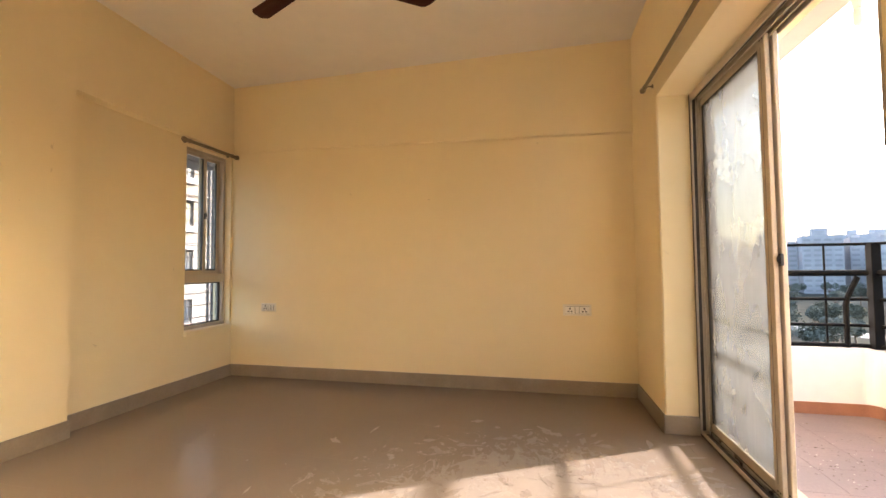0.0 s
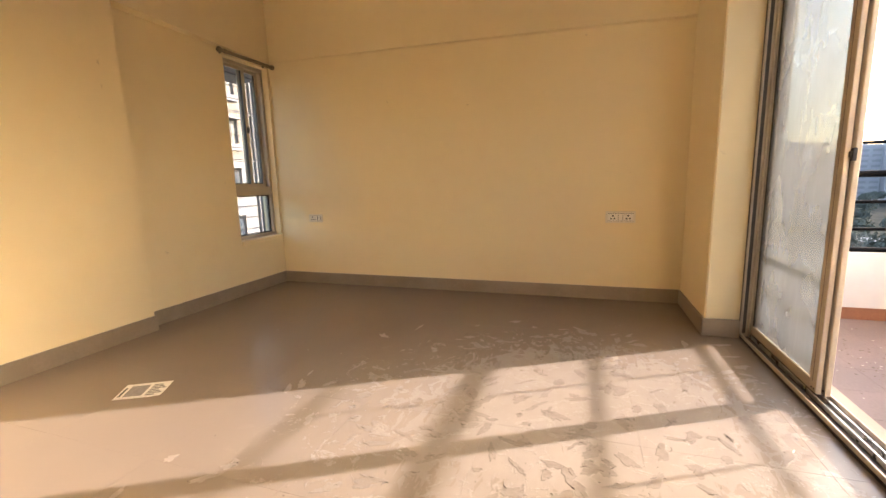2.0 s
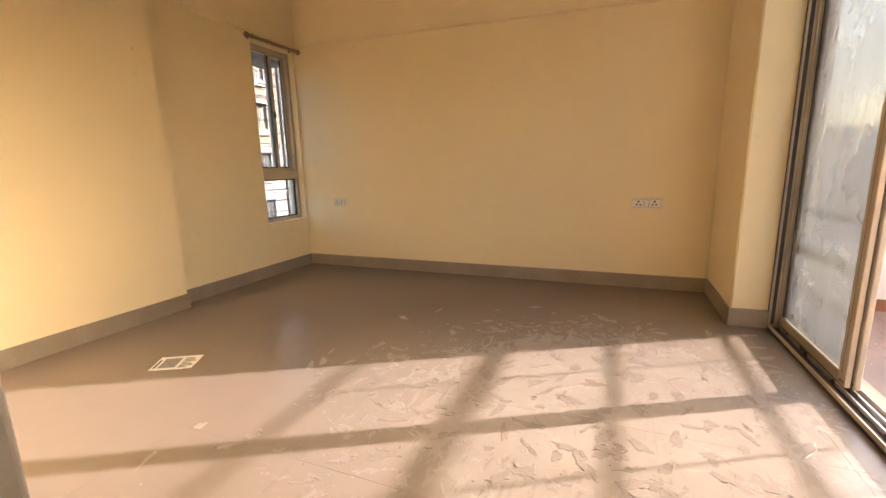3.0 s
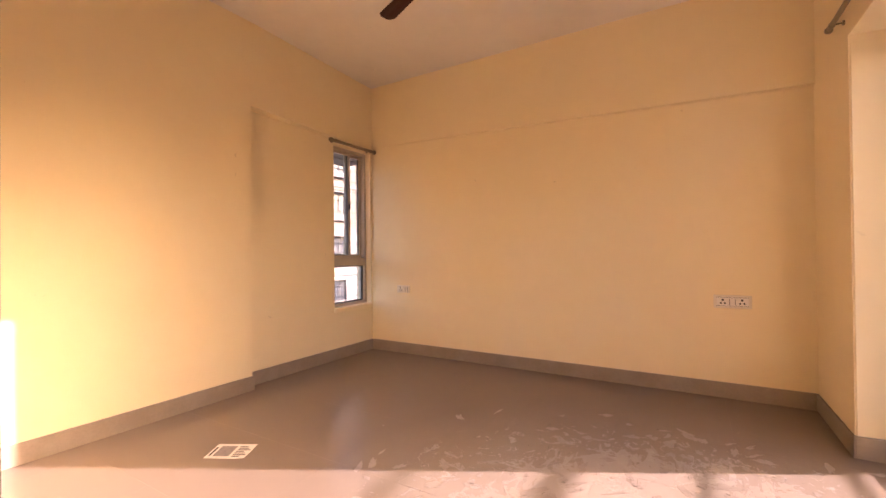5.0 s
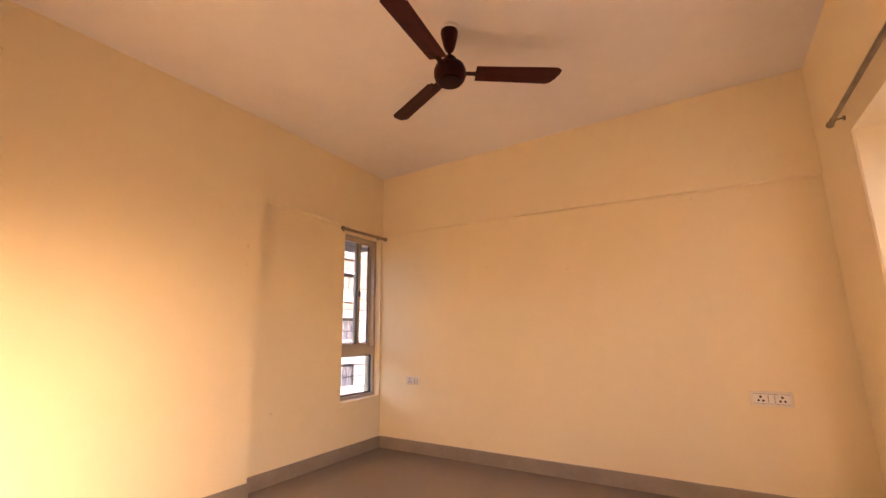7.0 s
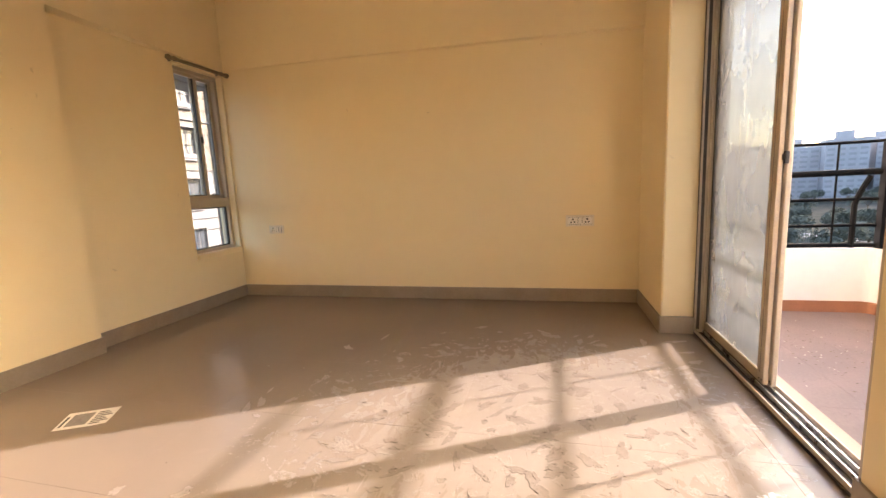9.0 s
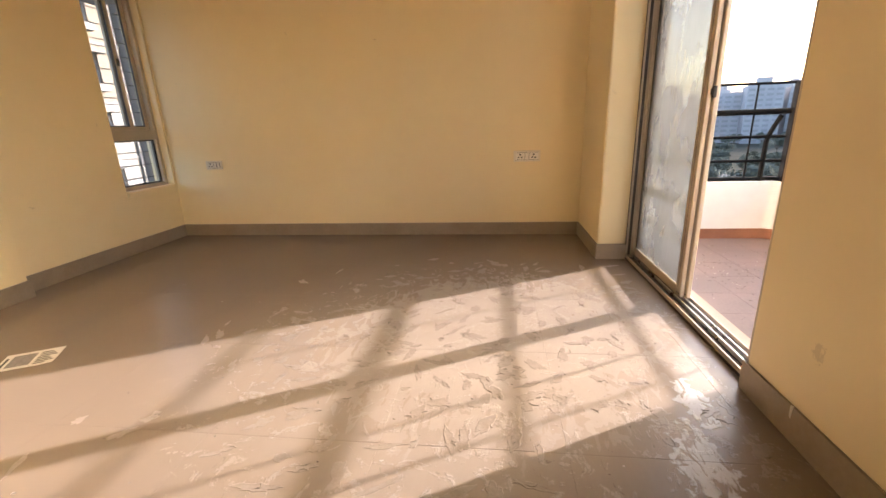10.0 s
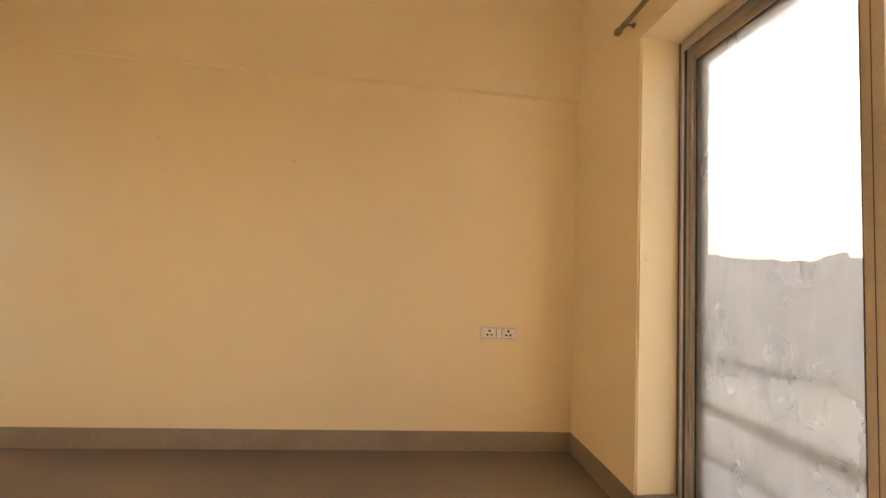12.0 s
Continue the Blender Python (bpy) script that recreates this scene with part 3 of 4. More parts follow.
part("trim_ring", moved(lathe([(0.066, 2.589), (0.070, 2.591), (0.072, 2.6), (0.066, 2.601)], 40), at), FAN_TRIM, motor)
for ang in (36.0, 156.0, 276.0):
    m = at @ pose(0, 0, 2.655, 0, 0, ang)
    # blade: a long plate with a rounded tip, slightly twisted, with a pressed rib
    bm = bmesh.new()
    tops, bots = [], []
    N, K = 16, 6
    for n in range(N + 1):
        f = n / N
        r = 0.152 + 0.505 * f
        half = 0.056 + 0.010 * f
        trim = 0.0
        if n == N:
            trim = 0.018
        up, dn = [], []
        for k in range(K + 1):
            g = -1 + 2 * k / K
            y = g * (half - trim) + (0.006 if n == N else 0)
            x = r - (0.012 * (g + 1) ** 2 if n >= N - 1 else 0)
            z = -g * half * 0.16 + (0.003 if abs(g) < 0.2 else 0.0)
            up.append(bm.verts.new((x, y, z + 0.0015)))
            dn.append(bm.verts.new((x, y, z - 0.0015)))
        tops.append(up)
        bots.append(dn)
    for n in range(N):
        for k in range(K):
            bm.faces.new((tops[n][k], tops[n + 1][k], tops[n + 1][k + 1], tops[n][k + 1]))
            bm.faces.new((bots[n][k], bots[n][k + 1], bots[n + 1][k + 1], bots[n + 1][k]))
        bm.faces.new((tops[n][0], bots[n][0], bots[n + 1][0], tops[n + 1][0]))
        bm.faces.new((tops[n][K], tops[n + 1][K], bots[n + 1][K], bots[n][K]))
    for row in (0, N):
        for k in range(K):
            bm.faces.new((tops[row][k], tops[row][k + 1], bots[row][k + 1], bots[row][k]))
    bmesh.ops.recalc_face_normals(bm, faces=bm.faces)
    blade = part("blade", moved(bm, m), FAN, fan, smooth=True)
    part("bracket", moved(join(rbox((0.075, -0.017, -0.004), (0.175, 0.017, 0.002), 0.002), rbox((0.150, -0.034, 0.0015), (0.215, 0.034, 0.0055), 0.002)), m), FAN_TRIM, blade)

# ceiling hook
hx, hy = 0.40, -0.40
hook = thing("ceiling_hook", (hx, hy, H), "small painted iron hook in the ceiling", "hook")
part("plate", moved(lathe([(0.010, H - 0.003), (0.011, H - 0.0005)], 16), Matrix.Translation((hx, hy, 0))), WHITE, hook)
part("shank", tube([(hx, hy, H - 0.003), (hx, hy, H - 0.018), (hx + 0.006, hy, H - 0.026), (hx + 0.013, hy, H - 0.022)], 0.0025, 8), PLASTIC, hook)

# ---------------------------------------------------------------- switch boards


def switch_board(x0, x1, z0, z1, layout, label):
    """A wall plate on the north wall; layout: a row of 's' sockets and 'k' rocker switches."""
    b = thing("switch_board", ((x0 + x1) / 2, 0, z0), label, "switch board")
    part("plate", rbox((x0, -0.012, z0), (x1, 0, z1), 0.005, 3), PLASTIC, b, smooth=True)
    w = {"s": 2.0, "k": 1.0}
    unit = (x1 - x0 - 0.036) / sum(w[c] for c in layout)
    x = x0 + 0.018
    zc, hh = (z0 + z1) / 2, (z1 - z0) * 0.31
    for c in layout:
        wide = w[c] * unit
        a, e = x + 0.0015, x + wide - 0.0015
        if c == "s":
            s = part("socket", rbox((a, -0.0155, zc - hh), (e, -0.010, zc + hh), 0.0015), PLASTIC_W, b)
            mid = (a + e) / 2
            for dx, dz, r in ((0, 0.013, 0.0078), (-0.0125, -0.011, 0.0068), (0.0125, -0.011, 0.0068)):
                part("hole", moved(lathe([(r, 0), (r, 0.0008)], 12), pose(mid + dx, -0.0153, zc + dz, 90, 0, 0)), HOLE, s)
        else:
            k = part("switch", join(rbox((a, -0.0145, zc - hh), (e, -0.010, zc + hh), 0.0015), moved(rbox((a + 0.002, -0.004, -hh + 0.003), (e - 0.002, 0.003, hh - 0.003), 0.0015), pose(0, -0.0150, zc, 5, 0, 0))), PLASTIC_W, b)
            for g in (a + 0.001, e - 0.001):
                part("gap", rbox((g - 0.0012, -0.0182, zc - hh * 0.8), (g + 0.0012, -0.0145, zc + hh * 0.8), 0), HOLE, k)
        x += wide
    part("shadow_gap", join(rbox((x0 + 0.0155, -0.0125, zc - hh - 0.002), (x1 - 0.0155, -0.0119, zc - hh - 0.0005), 0), rbox((x0 + 0.0155, -0.0125, zc + hh + 0.0005), (x1 - 0.0155, -0.0119, zc + hh + 0.002), 0)), HOLE, b)
    return b


switch_board(0.356, 0.521, 0.648, 0.730, "skk", "small ivory switch board with a socket and switches")
switch_board(3.262, 3.491, 0.655, 0.750, "sks", "ivory switch board with two sockets and a switch")

# ---------------------------------------------------------------- leaflet on the floor
A, B, C, D = Vector((0.883, -2.422, 0)), Vector((0.796, -2.281, 0)), Vector((0.992, -2.173, 0)), Vector((1.078, -2.319, 0))


def on_leaflet(u, v, lift):
    p = A + (D - A) * u + (B - A) * v + (A - B + C - D) * u * v
    curl = 0.010 * max(0.0, u - 0.75) * 4 * max(0.0, 0.4 - v) + 0.004 * max(0, 0.15 - u)
    return Vector((p.x, p.y, 0.0012 + curl + lift))


def leaf_patch(u0, u1, v0, v1, lift, n=6):
    bm = bmesh.new()
    for side in (0.0, -0.0006):
        grid = [[bm.verts.new(on_leaflet(u0 + (u1 - u0) * i / n, v0 + (v1 - v0) * j / n, lift + side)) for j in range(n + 1)] for i in range(n + 1)]
        for i in range(n):
            for j in range(n):
                bm.faces.new((grid[i][j], grid[i + 1][j], grid[i + 1][j + 1], grid[i][j + 1]))
    return bm


leaflet = thing("leaflet", (0.937, -2.299, 0), "printed white paper leaflet lying on the floor", "leaflet")
part("sheet", leaf_patch(0, 1, 0, 1, 0, 12), PAPER, leaflet)
part("picture", leaf_patch(0.16, 0.56, 0.14, 0.84, 0.0009), INK, leaflet, "grey printed picture")
for n in range(7):
    v = 0.12 + n * 0.11
    part("text_bar", leaf_patch(0.63, 0.63 + 0.20 + 0.06 * ((n * 5) % 3), v, v + 0.05, 0.0009, 3), INK_DARK, leaflet)
part("text_bar", leaf_patch(0.05, 0.10, 0.15, 0.75, 0.0009, 3), INK_DARK, leaflet)

# ---------------------------------------------------------------- balcony
BX, BY, BZ = 5.505, 0.095, -0.07
BEND = 0.08                 # radius of the balcony corner
SLAB_S = -4.2
setting("balcony_floor", rbox((OUT - 0.02, SLAB_S, -0.20), (BX + 0.14, BY + 0.14, BZ - 0.004), 0), GROUT, "dusty pink tiled balcony floor", "balcony floor")
setting("balcony_threshold", rbox((4.178, JAMB_Y, -0.10), (OUT + 0.004, PIER_Y, BZ + 0.004), 0.003), BALCONY, "pink tiled threshold under the sliding door", "threshold")
PT = 0.428
# parapet with a rounded outer corner
line = [(OUT, BY), (BX - BEND, BY)]
for n in range(1, 7):
    a = math.pi / 2 * n / 7
    line.append((BX - BEND + BEND * math.sin(a), BY - BEND + BEND * math.cos(a)))
line += [(BX, BY - BEND), (BX, SLAB_S)]


def offset_line(pts, d):
    """The line moved outward by d."""
    out = []
    for n, p in enumerate(pts):
        a, b = Vector(pts[max(n - 1, 0)]), Vector(pts[min(n + 1, len(pts) - 1)])
        way = (b - a).normalized()
        out.append((p[0] - way.y * d, p[1] + way.x * d))
    return out


def band(pts, d0, d1, z0, z1):
    """A wall along a line, between two offsets."""
    inner, outer = offset_line(pts, d0), offset_line(pts, d1)
    bm = bmesh.new()
    rows = [[bm.verts.new((*a, z0)), bm.verts.new((*a, z1)), bm.verts.new((*b, z1)), bm.verts.new((*b, z0))] for a, b in zip(inner, outer)]
    for a, b in zip(rows, rows[1:]):
        for k in range(4):
            bm.faces.new((a[k], a[(k + 1) % 4], b[(k + 1) % 4], b[k]))
    bm.faces.new(rows[0])
    bm.faces.new(rows[-1][::-1])
    bmesh.ops.recalc_face_normals(bm, faces=bm.faces)
    return bm


setting("balcony_parapet", band(line, 0.0, 0.13, -0.20, PT), PARAPET, "low white-painted balcony parapet", "parapet")
setting("balcony_skirting", band(line, -0.010, 0.0, BZ - 0.002, 0.019), TERRACOTTA, "terracotta skirting tiles along the parapet foot", "skirting")
setting("balcony_wall_south", rbox((OUT, SLAB_S - 0.15, -0.20), (BX + 0.13, SLAB_S, 2.75), 0), PARAPET, "white-painted balcony end wall", "wall")
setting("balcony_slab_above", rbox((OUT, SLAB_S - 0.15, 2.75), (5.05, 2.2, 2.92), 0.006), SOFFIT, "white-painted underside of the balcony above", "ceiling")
setting("facade_outer", join(rbox((OUT - 0.02, 0.16, -18), (OUT, 6.0, 6.0), 0)), PARAPET, "white-painted outer wall of the apartment block", "wall")

rail = thing("balcony_railing", (5.3, 0.06, PT), "black-painted iron balcony railing on the parapet", "railing")
MID = 0.065
rl = offset_line(line, MID)
for name, z, r in (("top_rail", 1.224, 0.0115), ("handrail", 1.002, 0.024), ("rail", 0.800, 0.0125), ("rail", 0.600, 0.0125), ("bottom_rail", 0.447, 0.0175)):
    part(name, tube([(*p, z) for p in rl], r, 10), BLACK_IRON, rail, smooth=True)
cx, cy = rl[5]
part("corner_post", rbox((cx - 0.032, cy - 0.032, PT), (cx + 0.032, cy + 0.032, 1.23), 0.004), BLACK_IRON, rail)


def upright(x, y, along, thick):
    """A thin rod up to the top rail, or a stout strap bent outward at its head."""
    if not thick:
        part("thin_rod", tube([(x, y, PT), (x, y, 1.215)], 0.0075, 8), BLACK_IRON, rail)
    else:
        bend = Vector(along) * 0.085
        pts = [(x, y, PT), (x, y, 0.70), (x, y, 0.76)] + [(x + bend.x * f, y + bend.y * f, 0.76 + 0.21 * f ** 0.8) for f in (0.2, 0.45, 0.75, 1.0)]
        part("strap", tube(pts, 0.019, 8), BLACK_IRON, rail)


for x in (4.47, 4.87, 5.25):
    upright(x, BY + MID, (1, 0, 0), False)
for x in (5.38,):
    upright(x, BY + MID, (1, 0, 0), True)
for y in (-0.30, -1.08, -1.30, -1.95, -2.5, -3.0, -3.5):
    upright(BX + MID, y, (0, -1, 0), False)
for y in (-2.2, -3.2):
    upright(BX + MID, y, (0, -1, 0), True)
part("post", rbox((BX + MID - 0.03, -2.75, PT), (BX + MID + 0.03, -2.69, 1.22), 0.004), BLACK_IRON, rail)

# lamp on the balcony
lx, ly = 5.03, -0.66
bl = thing("balcony_lamp", (lx, ly, 2.75), "unlit white bulb in a holder under the balcony slab", "lamp")
part("holder", moved(lathe([(0.038, 2.75), (0.038, 2.735), (0.030, 2.72), (0.026, 2.68), (0.024, 2.66)][::-1], 24), Matrix.Translation((lx, ly, 0))), FRAME_GREY, bl, smooth=True)
part("bulb", moved(lathe([(0.004, 2.545), (0.018, 2.552), (0.024, 2.575), (0.024, 2.64), (0.016, 2.662)], 24), Matrix.Translation((lx, ly, 0))), BULB, bl, smooth=True)

# ---------------------------------------------------------------- loose bits
rng = random.Random(5)


def flakes(count, place, size, flat=0.25):
    """Irregular chips lying on a floor."""
    bm = bmesh.new()
    for _ in range(count):
        x, y, z = place()
        s = rng.uniform(*size)
        k = rng.randint(4, 6)
        turn = rng.uniform(0, 6.28)
        ring = [(x + s * rng.uniform(0.5, 1.2) * math.cos(turn + 6.28 * i / k), y + 0.7 * s * rng.uniform(0.5, 1.2) * math.sin(turn + 6.28 * i / k)) for i in range(k)]
        low = [bm.verts.new((*p, z)) for p in ring]
        high = [bm.verts.new((x + (p[0] - x) * 0.8, y + (p[1] - y) * 0.8, z + s * flat * rng.uniform(0.5, 1.2))) for p in ring]
        bm.faces.new(low[::-1])
        bm.faces.new(high)
        for i in range(k):
            j = (i + 1) % k
            bm.faces.new((low[i], low[j], high[j], high[i]))
    return bm


def on_balcony():
    if rng.random() < 0.6:
        return (rng.gauss(4.75, 0.20), max(-1.6, min(-0.15, rng.gauss(-0.75, 0.28))), BZ)
    return (rng.uniform(4.3, 5.4), rng.uniform(-2.4, -0.1), BZ)


tagged(part("plaster_chips", flakes(90, on_balcony, (0.003, 0.009)), DEBRIS), "pale plaster chips scattered on the balcony floor", "debris", "", "stuff")
tagged(part("dark_grit", flakes(200, on_balcony, (0.003, 0.009)), GRIT), "dark grit and dry leaf bits on the balcony floor", "debris", "", "stuff")


def on_floor():
    return (min(3.9, max(0.3, rng.gauss(2.9, 0.75))), min(-0.3, max(-3.4, rng.gauss(-2.2, 0.65))), 0.0)


tagged(part("floor_grit", flakes(60, on_floor, (0.002, 0.006), 0.12), GRIT), "dark specks of grit on the tiled floor", "debris", "", "stuff")
tagged(part("plaster_flakes", flakes(60, on_floor, (0.003, 0.010), 0.1), DEBRIS), "pale plaster flakes on the tiled floor", "debris", "", "stuff")



def smear(x, y):
    """A thin dried smear of trodden putty with a ragged outline, and raised ridges as its part."""
    flat = bmesh.new()
    long, wide, turn = rng.uniform(0.015, 0.062), rng.uniform(0.007, 0.026), rng.gauss(0.7, 0.8)
    phase = [(rng.uniform(0, 6.28), rng.uniform(0.12, 0.40) / k ** 0.75) for k in range(1, 13)]
    c, s_ = math.cos(turn), math.sin(turn)
    n = 56
    rings = []
    for scale, z in ((1.0, 0.0001), (0.90, 0.0009), (0.50, 0.0006)):
        ring = []
        for i in range(n):
            a = 6.2832 * i / n
            q = max(0.3, 1 + sum(m * math.sin((k + 1) * a + p) for k, (p, m) in enumerate(phase))) * scale
            u, v = long * q * math.cos(a), wide * q * math.sin(a) + 0.25 * wide * math.sin(2.2 * math.cos(a))
            ring.append(flat.verts.new((min(x + u * c - v * s_, 4.03), y + u * s_ + v * c, z)))
        rings.append(ring)
    for a, b in zip(rings, rings[1:]):
        for i in range(n):
            flat.faces.new((a[i], a[(i + 1) % n], b[(i + 1) % n], b[i]))
    hub = flat.verts.new((min(x, 4.03), y, 0.0007))
    for i in range(n):
        flat.faces.new((rings[-1][i], rings[-1][(i + 1) % n], hub))
    ob = part("putty_smear", flat, DRIED)
    for _ in range(rng.choice((0, 1, 1, 2))):
        ridge = bmesh.new()
        u0, v0 = rng.uniform(-0.9, 0.9) * long, rng.uniform(-1.0, 1.0) * wide
        bend, size, lean = rng.uniform(-1.3, 1.3), rng.uniform(0.010, 0.045), turn + rng.gauss(0, 0.6)
        low, top, far = [], [], []
        for i in range(9):
            f = i / 8 - 0.5
            px = min(x + u0 * c - v0 * s_ + size * f * math.cos(lean + bend * f), 4.03)
            py = y + u0 * s_ + v0 * c + size * f * math.sin(lean + bend * f)
            w = 0.0018 * (1 - (2 * f) ** 2) + 0.0003
            nx, ny = -math.sin(lean + bend * f) * w, math.cos(lean + bend * f) * w
            low.append(ridge.verts.new((px + nx, py + ny, 0.0)))
            top.append(ridge.verts.new((px, py, 0.0007 + 0.7 * w)))
            far.append(ridge.verts.new((px - nx, py - ny, 0.0)))
        for a, b in ((low, top), (top, far)):
            for i in range(8):
                ridge.faces.new((a[i], a[i + 1], b[i + 1], b[i]))
        part("ridge", ridge, RIDGE, ob, "raised dirty ridge")
    return tagged(ob, "thin dried putty smear trodden onto the floor tiles", "smear", "putty smears")


for _ in range(250):
    while True:
        x, y = rng.uniform(1.55, 3.95), rng.uniform(-2.95, -0.72)
        near = math.hypot((x - 3.45) / 0.75, (y + 1.15) / 0.45), math.hypot((x - 2.9) / 0.9, (y + 2.15) / 0.75)
        if rng.random() < math.exp(-min(near) ** 2):
            break
    smear(x, y)

# ---------------------------------------------------------------- outside
GROUND = -18.0
setting("ground", rbox((-2500, -2500, GROUND - 1), (2500, 2500, GROUND), 0), EARTH, "dry open ground far below the balcony", "ground")
road = rbox((-220, -5, GROUND), (220, 5, GROUND + 0.12), 0)
setting("road", moved(road, Matrix.Translation((105, 105, 0)) @ Matrix.Rotation(radians(-52), 4, "Z")), ROAD, "pale dusty road across the open ground", "road")

# neighbouring block seen through the window
NX = -18.0
block = thing("apartment_building", (NX - 6, 15, GROUND), "cream and white neighbouring apartment block with barred windows", "building")
cols = [(y, 1.02) for y in (-1.4, 1.8, 5.0, 8.2, 11.4)] + [(14.2, 1.05), (16.25, 2.1), (21.0, 1.02), (24.2, 1.02)]
level0 = 3.75 - 3.0 * 7
floors = 10
wy0, wy1 = -4.0, 28.0
zs = [level0 + 3.0 * k for k in range(floors)]
pieces_cream, pieces_white = [], []
edges = [wy0] + [v for y, w in cols for v in (y, y + w)] + [wy1]
for k, z in enumerate(zs):
    lot = pieces_white if z + 1.5 < 2.4 else pieces_cream
    z_low = z - 1.0 if k else GROUND
    lot.append(rbox((NX - 0.25, wy0, z_low), (NX, wy1, z), 0))
    for a, b in zip(edges[0::2], edges[1::2]):
        lot.append(rbox((NX - 0.25, a, z), (NX, b, z + 1.45), 0))
    lot.append(rbox((NX - 0.25, wy0, z + 1.45), (NX, wy1, z + 2.0), 0))
part("wall", join(*pieces_cream), FACADE_CREAM, block)
part("lower_wall", join(*pieces_white), FACADE_WHITE, block, "white-painted lower storeys")
part("roof", rbox((NX - 14, wy0, zs[-1] + 2.0), (NX + 0.15, wy1, zs[-1] + 2.5), 0), FACADE_GREY, block)
part("back_wall", rbox((NX - 14, wy0, GROUND), (NX - 13.7, wy1, zs[-1] + 2.0), 0), FACADE_CREAM, block)
for k, z in enumerate(zs):
    if z < -6:
        continue
    part("ledge", rbox((NX, wy0, z - 1.06), (NX + 0.10, wy1, z - 0.96), 0.01, 1), FACADE_WHITE, block)
    for y, w in cols[2:]:
        wd = part("window", join(rbox((NX - 0.16, y, z), (NX - 0.08, y + 0.05, z + 1.45), 0), rbox((NX - 0.16, y + w - 0.05, z), (NX - 0.08, y + w, z + 1.45), 0),
                                 *[rbox((NX - 0.16, y + w * f - 0.03, z), (NX - 0.08, y + w * f + 0.03, z + 1.45), 0) for f in ((0.5,) if w < 1.5 else (0.25, 0.5, 0.75))], rbox((NX - 0.16, y, z), (NX - 0.08, y + w, z + 0.05), 0), rbox((NX - 0.16, y, z + 1.40), (NX - 0.08, y + w, z + 1.45), 0)), FACADE_WHITE, block)
        part("pane", rbox((NX - 0.13, y + 0.04, z + 0.04), (NX - 0.11, y + w - 0.04, z + 1.41), 0), PANE_DARK, wd)
        part("sunshade", rbox((NX, y - 0.15, z + 1.50), (NX + 0.45, y + w + 0.15, z + 1.57), 0), FACADE_WHITE, wd)
        part("grille", join(*[rbox((NX + 0.02, y + w * i / 8 - 0.008, z - 0.02), (NX + 0.04, y + w * i / 8 + 0.008, z + 1.47), 0) for i in range(9)]), GRILLE, wd)
        part("apron", rbox((NX, y - 0.05, z - 0.42), (NX + 0.30, y + w + 0.05, z - 0.04), 0.01, 1), PINK if z < -1 else FACADE_WHITE, wd)
for y in (15.75, 19.6, 22.6, 12.8):
    part("drain_pipe", tube([(NX + 0.12, y, GROUND), (NX + 0.12, y, zs[-1] + 2.0)], 0.07, 8), FACADE_GREY, block)
for z in zs:
    if z > -2.5:
        # white balcony fronts stacked beside the cream wall
        part("balcony_front", join(rbox((NX, 12.9, z - 1.05), (NX + 0.75, 15.3, z - 0.15), 0.02, 1), rbox((NX, 12.9, z - 1.15), (NX + 0.85, 15.4, z - 1.05), 0.01, 1)), FACADE_WHITE, block)
        part("balcony_post", rbox((NX + 0.1, 15.16, z - 0.15), (NX + 0.22, 15.28, z + 1.85), 0.005, 1), FACADE_GREY, block)
part("stair_shaft", rbox((NX, 19.9, GROUND), (NX + 0.6, 20.7, zs[-1] + 2.0), 0), FACADE_GREY, block)

# distant towers beyond the balcony
rng = random.Random(11)
for n in range(64):
    ang = radians(16 + 62 * (n + rng.uniform(-0.4, 0.4)) / 64)     # from +x towards +y
    dist = rng.uniform(330, 560)
    x, y = dist * math.cos(ang), dist * math.sin(ang)
    w, d, h = rng.uniform(14, 28), rng.uniform(14, 22), 18 + dist * rng.uniform(0.022, 0.058)
    turn = ang + rng.uniform(-0.5, 0.5)
    m = Matrix.Translation((x, y, GROUND)) @ Matrix.Rotation(turn, 4, "Z")
    tower = thing("tower_block", (x, y, GROUND), "pale hazy apartment tower on the skyline", "building", "skyline towers")
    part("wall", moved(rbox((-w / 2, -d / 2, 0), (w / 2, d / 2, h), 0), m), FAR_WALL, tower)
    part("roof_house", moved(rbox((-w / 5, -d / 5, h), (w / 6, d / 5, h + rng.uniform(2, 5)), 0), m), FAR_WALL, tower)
    storeys = int(h / 3.2)
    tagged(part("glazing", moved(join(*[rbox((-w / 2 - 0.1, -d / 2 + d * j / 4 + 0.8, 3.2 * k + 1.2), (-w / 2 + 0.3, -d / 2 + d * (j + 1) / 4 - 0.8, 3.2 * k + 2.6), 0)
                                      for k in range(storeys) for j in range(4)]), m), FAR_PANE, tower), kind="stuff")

# trees in the open ground
rng = random.Random(3)


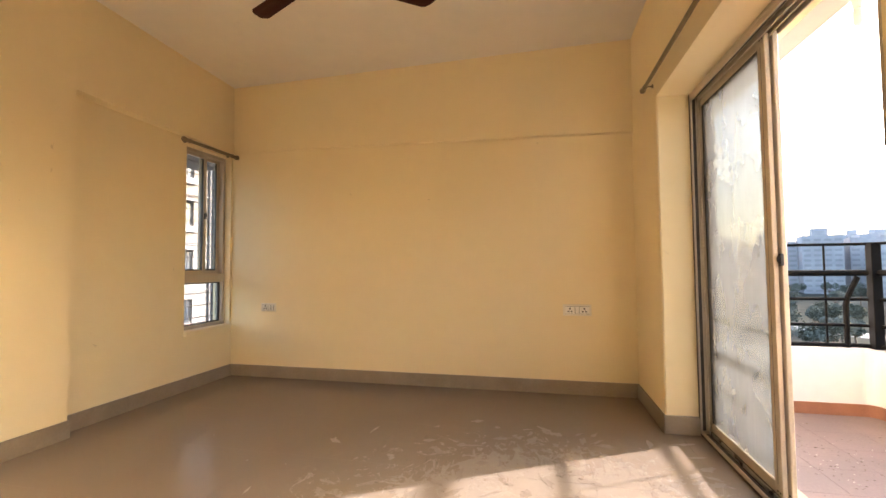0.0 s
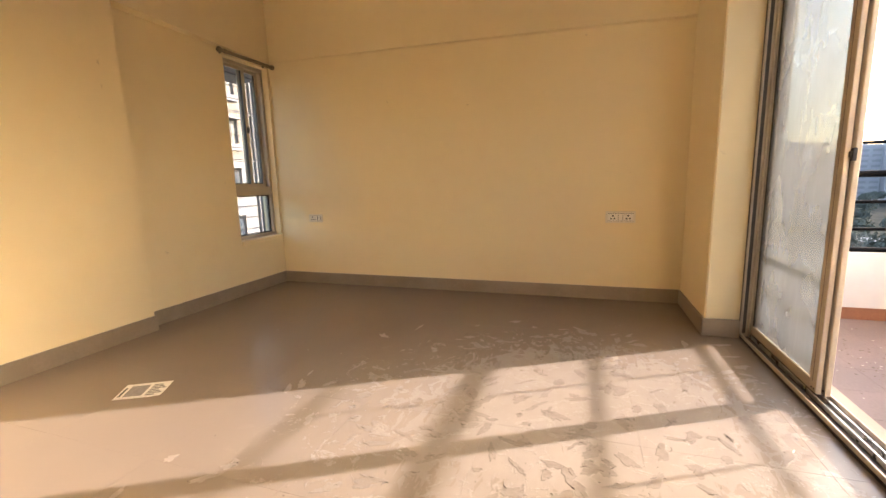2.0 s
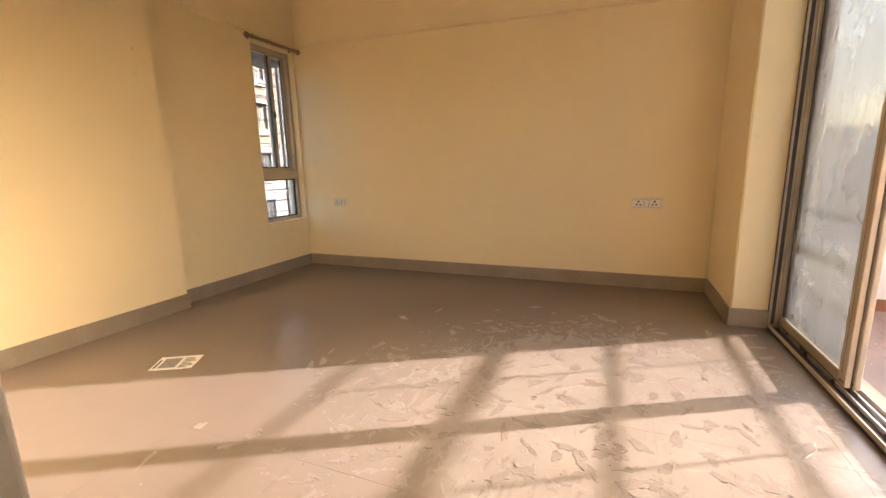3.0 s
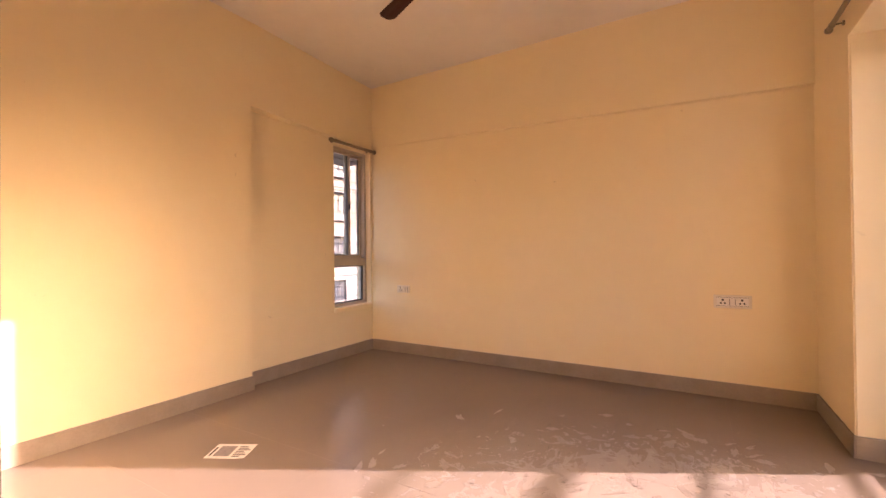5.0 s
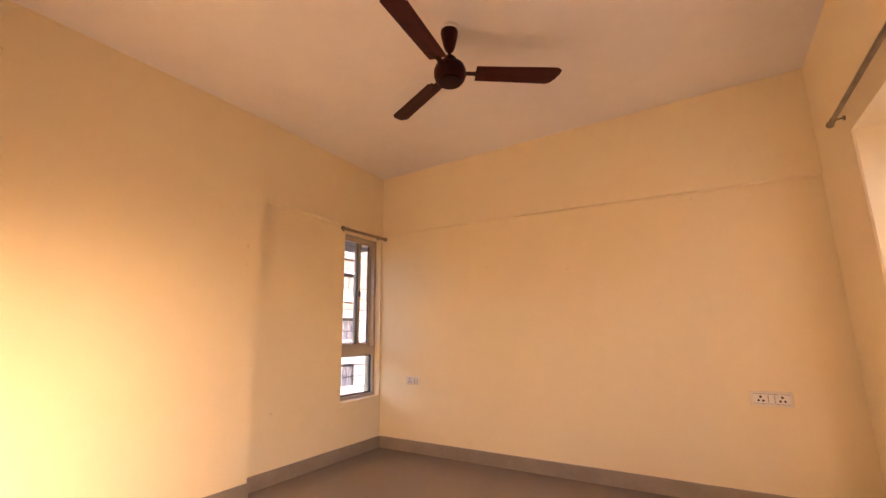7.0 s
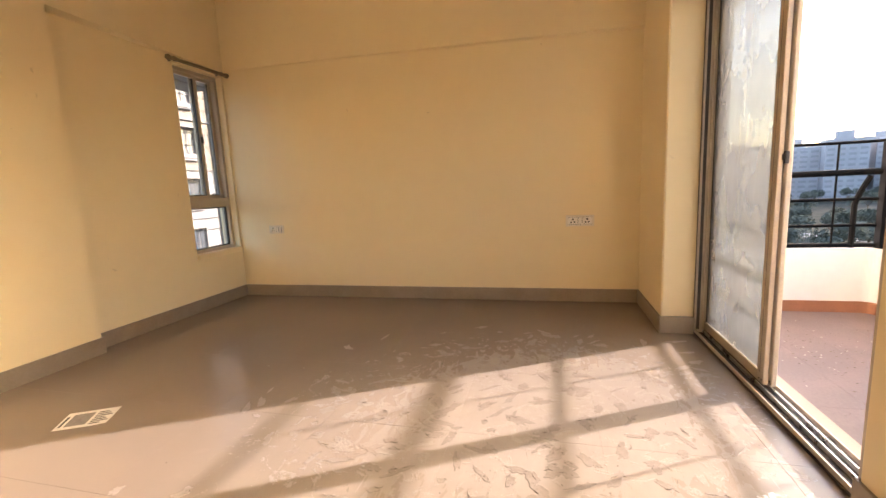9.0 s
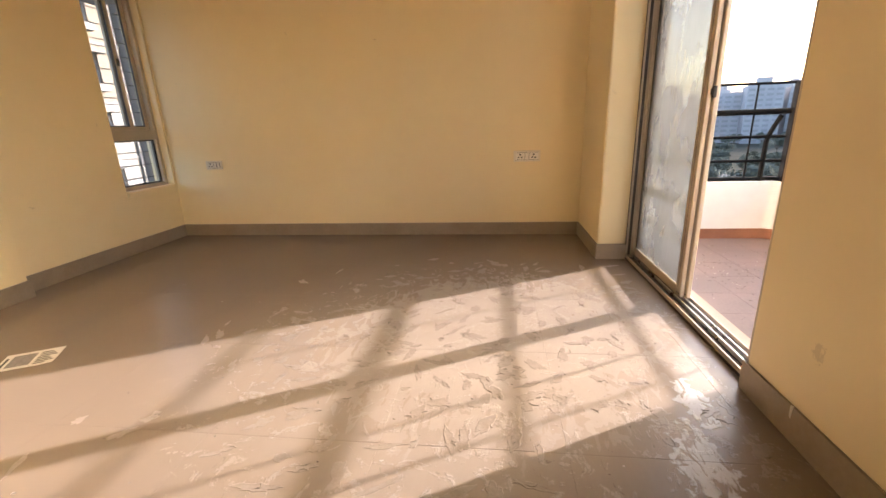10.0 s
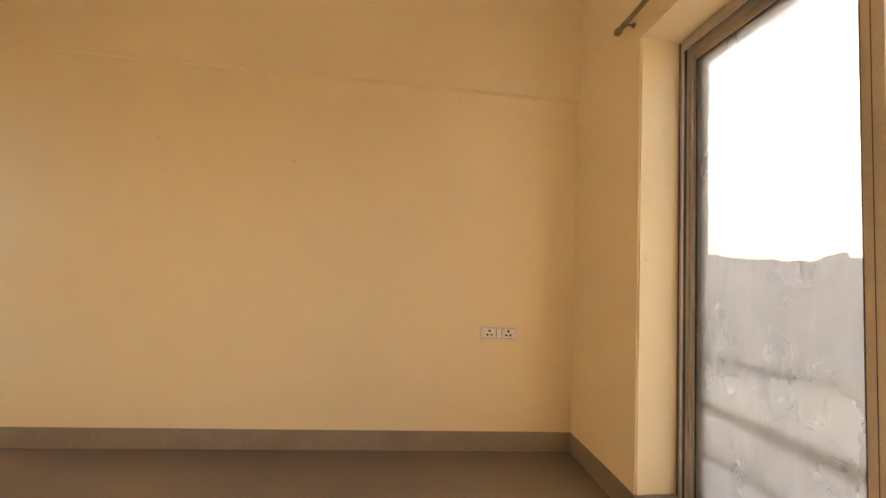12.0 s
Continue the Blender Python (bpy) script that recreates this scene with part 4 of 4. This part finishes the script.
def tree(x, y, height):
    t = thing("tree", (x, y, GROUND), "green tree on the open ground, greyed by distance haze", "tree", "trees below the balcony")
    th = height * 0.4
    limbs = [tube([(x, y, GROUND), (x + rng.uniform(-.2, .2), y, GROUND + th * 0.6), (x + rng.uniform(-.4, .4), y + rng.uniform(-.4, .4), GROUND + th * 1.3)], [0.28, 0.2, 0.1], 7)]
    for _ in range(5):
        a = rng.uniform(0, 6.28)
        r = height * rng.uniform(0.2, 0.32)
        limbs.append(tube([(x, y, GROUND + th * 0.7), (x + r * 0.5 * math.cos(a), y + r * 0.5 * math.sin(a), GROUND + th * 1.1), (x + r * math.cos(a), y + r * math.sin(a), GROUND + height * rng.uniform(0.55, 0.85))], [0.12, 0.08, 0.03], 5))
    part("trunk", join(*limbs), BARK, t)
    verts, faces = [], []
    lobes = [(rng.gauss(0, height * 0.18), rng.gauss(0, height * 0.18), height * rng.uniform(0.5, 0.88), height * rng.uniform(0.12, 0.22)) for _ in range(9)]
    for _ in range(2200):
        lx_, ly_, lz_, lr_ = rng.choice(lobes)
        v = Vector((rng.gauss(0, 1), rng.gauss(0, 1), rng.gauss(0, 0.8))).normalized() * lr_ * rng.uniform(0.6, 1.15)
        c = Vector((x + lx_, y + ly_, GROUND + lz_)) + v
        u = Vector((rng.gauss(0, 1), rng.gauss(0, 1), rng.gauss(0, 1))).normalized()
        w_ = u.orthogonal().normalized()
        s = rng.uniform(0.14, 0.36)
        i = len(verts)
        verts += [c + u * s, c + w_ * s * 0.7, c - u * s, c - w_ * s * 0.7]
        faces.append((i, i + 1, i + 2, i + 3))
    me = bpy.data.meshes.new("crown")
    me.from_pydata(verts, [], faces)
    me.materials.append(LEAF)
    ob = new("crown", me)
    ob.parent = t
    ob.matrix_parent_inverse = BASE[t.name].inverted()
    return t


first = [tree(70.0, 110.0, 7.0), tree(60.0, 130.0, 8.5), tree(95.0, 120.0, 6.0)]
for n in range(190):
    src = first[n % 3]
    ang, dist = radians(rng.uniform(20, 75)), 105 + 275 * rng.random() ** 0.9
    copy_thing(src, Matrix.Translation((dist * math.cos(ang), dist * math.sin(ang), GROUND)) @ Matrix.Rotation(rng.uniform(0, 6.28), 4, "Z"))

# ---------------------------------------------------------------- balcony and floor tiles
TILE_MESH = {}


def tile(x0, x1, y0, y1, top, thick, material, parent):
    """A tile with a softened edge; alike tiles share a mesh."""
    key = (round(x1 - x0, 3), round(y1 - y0, 3), material.name)
    if key not in TILE_MESH:
        w, d = (x1 - x0) / 2, (y1 - y0) / 2
        e = 0.0003
        bm = bmesh.new()
        rows = [[bm.verts.new((sx * (w - i), sy * (d - i), z)) for sx, sy in ((-1, -1), (1, -1), (1, 1), (-1, 1))]
                for i, z in ((0, -thick), (0, -e), (e, 0))]
        for a, b in zip(rows, rows[1:]):
            for k in range(4):
                bm.faces.new((a[k], a[(k + 1) % 4], b[(k + 1) % 4], b[k]))
        bm.faces.new(rows[-1])
        me = bpy.data.meshes.new("tile")
        bm.to_mesh(me)
        bm.free()
        me.materials.append(material)
        TILE_MESH[key] = me
    ob = new("tile", TILE_MESH[key])
    ob.location = ((x0 + x1) / 2, (y0 + y1) / 2, top)
    ob.parent = parent
    return ob


def tiled(x0, x1, y0, y1, ox, oy, step, gap, top, thick, material, parent):
    i = math.floor((x0 - ox) / step)
    while ox + i * step < x1:
        j = math.floor((y0 - oy) / step)
        while oy + j * step < y1:
            a, b = max(x0, ox + i * step + gap / 2), min(x1, ox + (i + 1) * step - gap / 2)
            c, d = max(y0, oy + j * step + gap / 2), min(y1, oy + (j + 1) * step - gap / 2)
            if b - a > 0.01 and d - c > 0.01:
                tile(a, b, c, d, top, thick, material, parent)
            j += 1
        i += 1


tiled(0.0, 4.045, SOUTH - 0.14, 0.0, 0.32, -0.30, 0.60, 0.0005, 0.0, 0.005, TILE, floor)
tiled(2.40, 4.02, -5.6, SOUTH - 0.14, 0.32, -0.30, 0.60, 0.0005, 0.0, 0.005, TILE, floor)
balcony_floor = bpy.data.objects["balcony_floor"]
tiled(OUT + 0.004, BX, SLAB_S, BY, OUT, 0.0, 0.30, 0.0015, BZ, 0.004, BALCONY, balcony_floor)
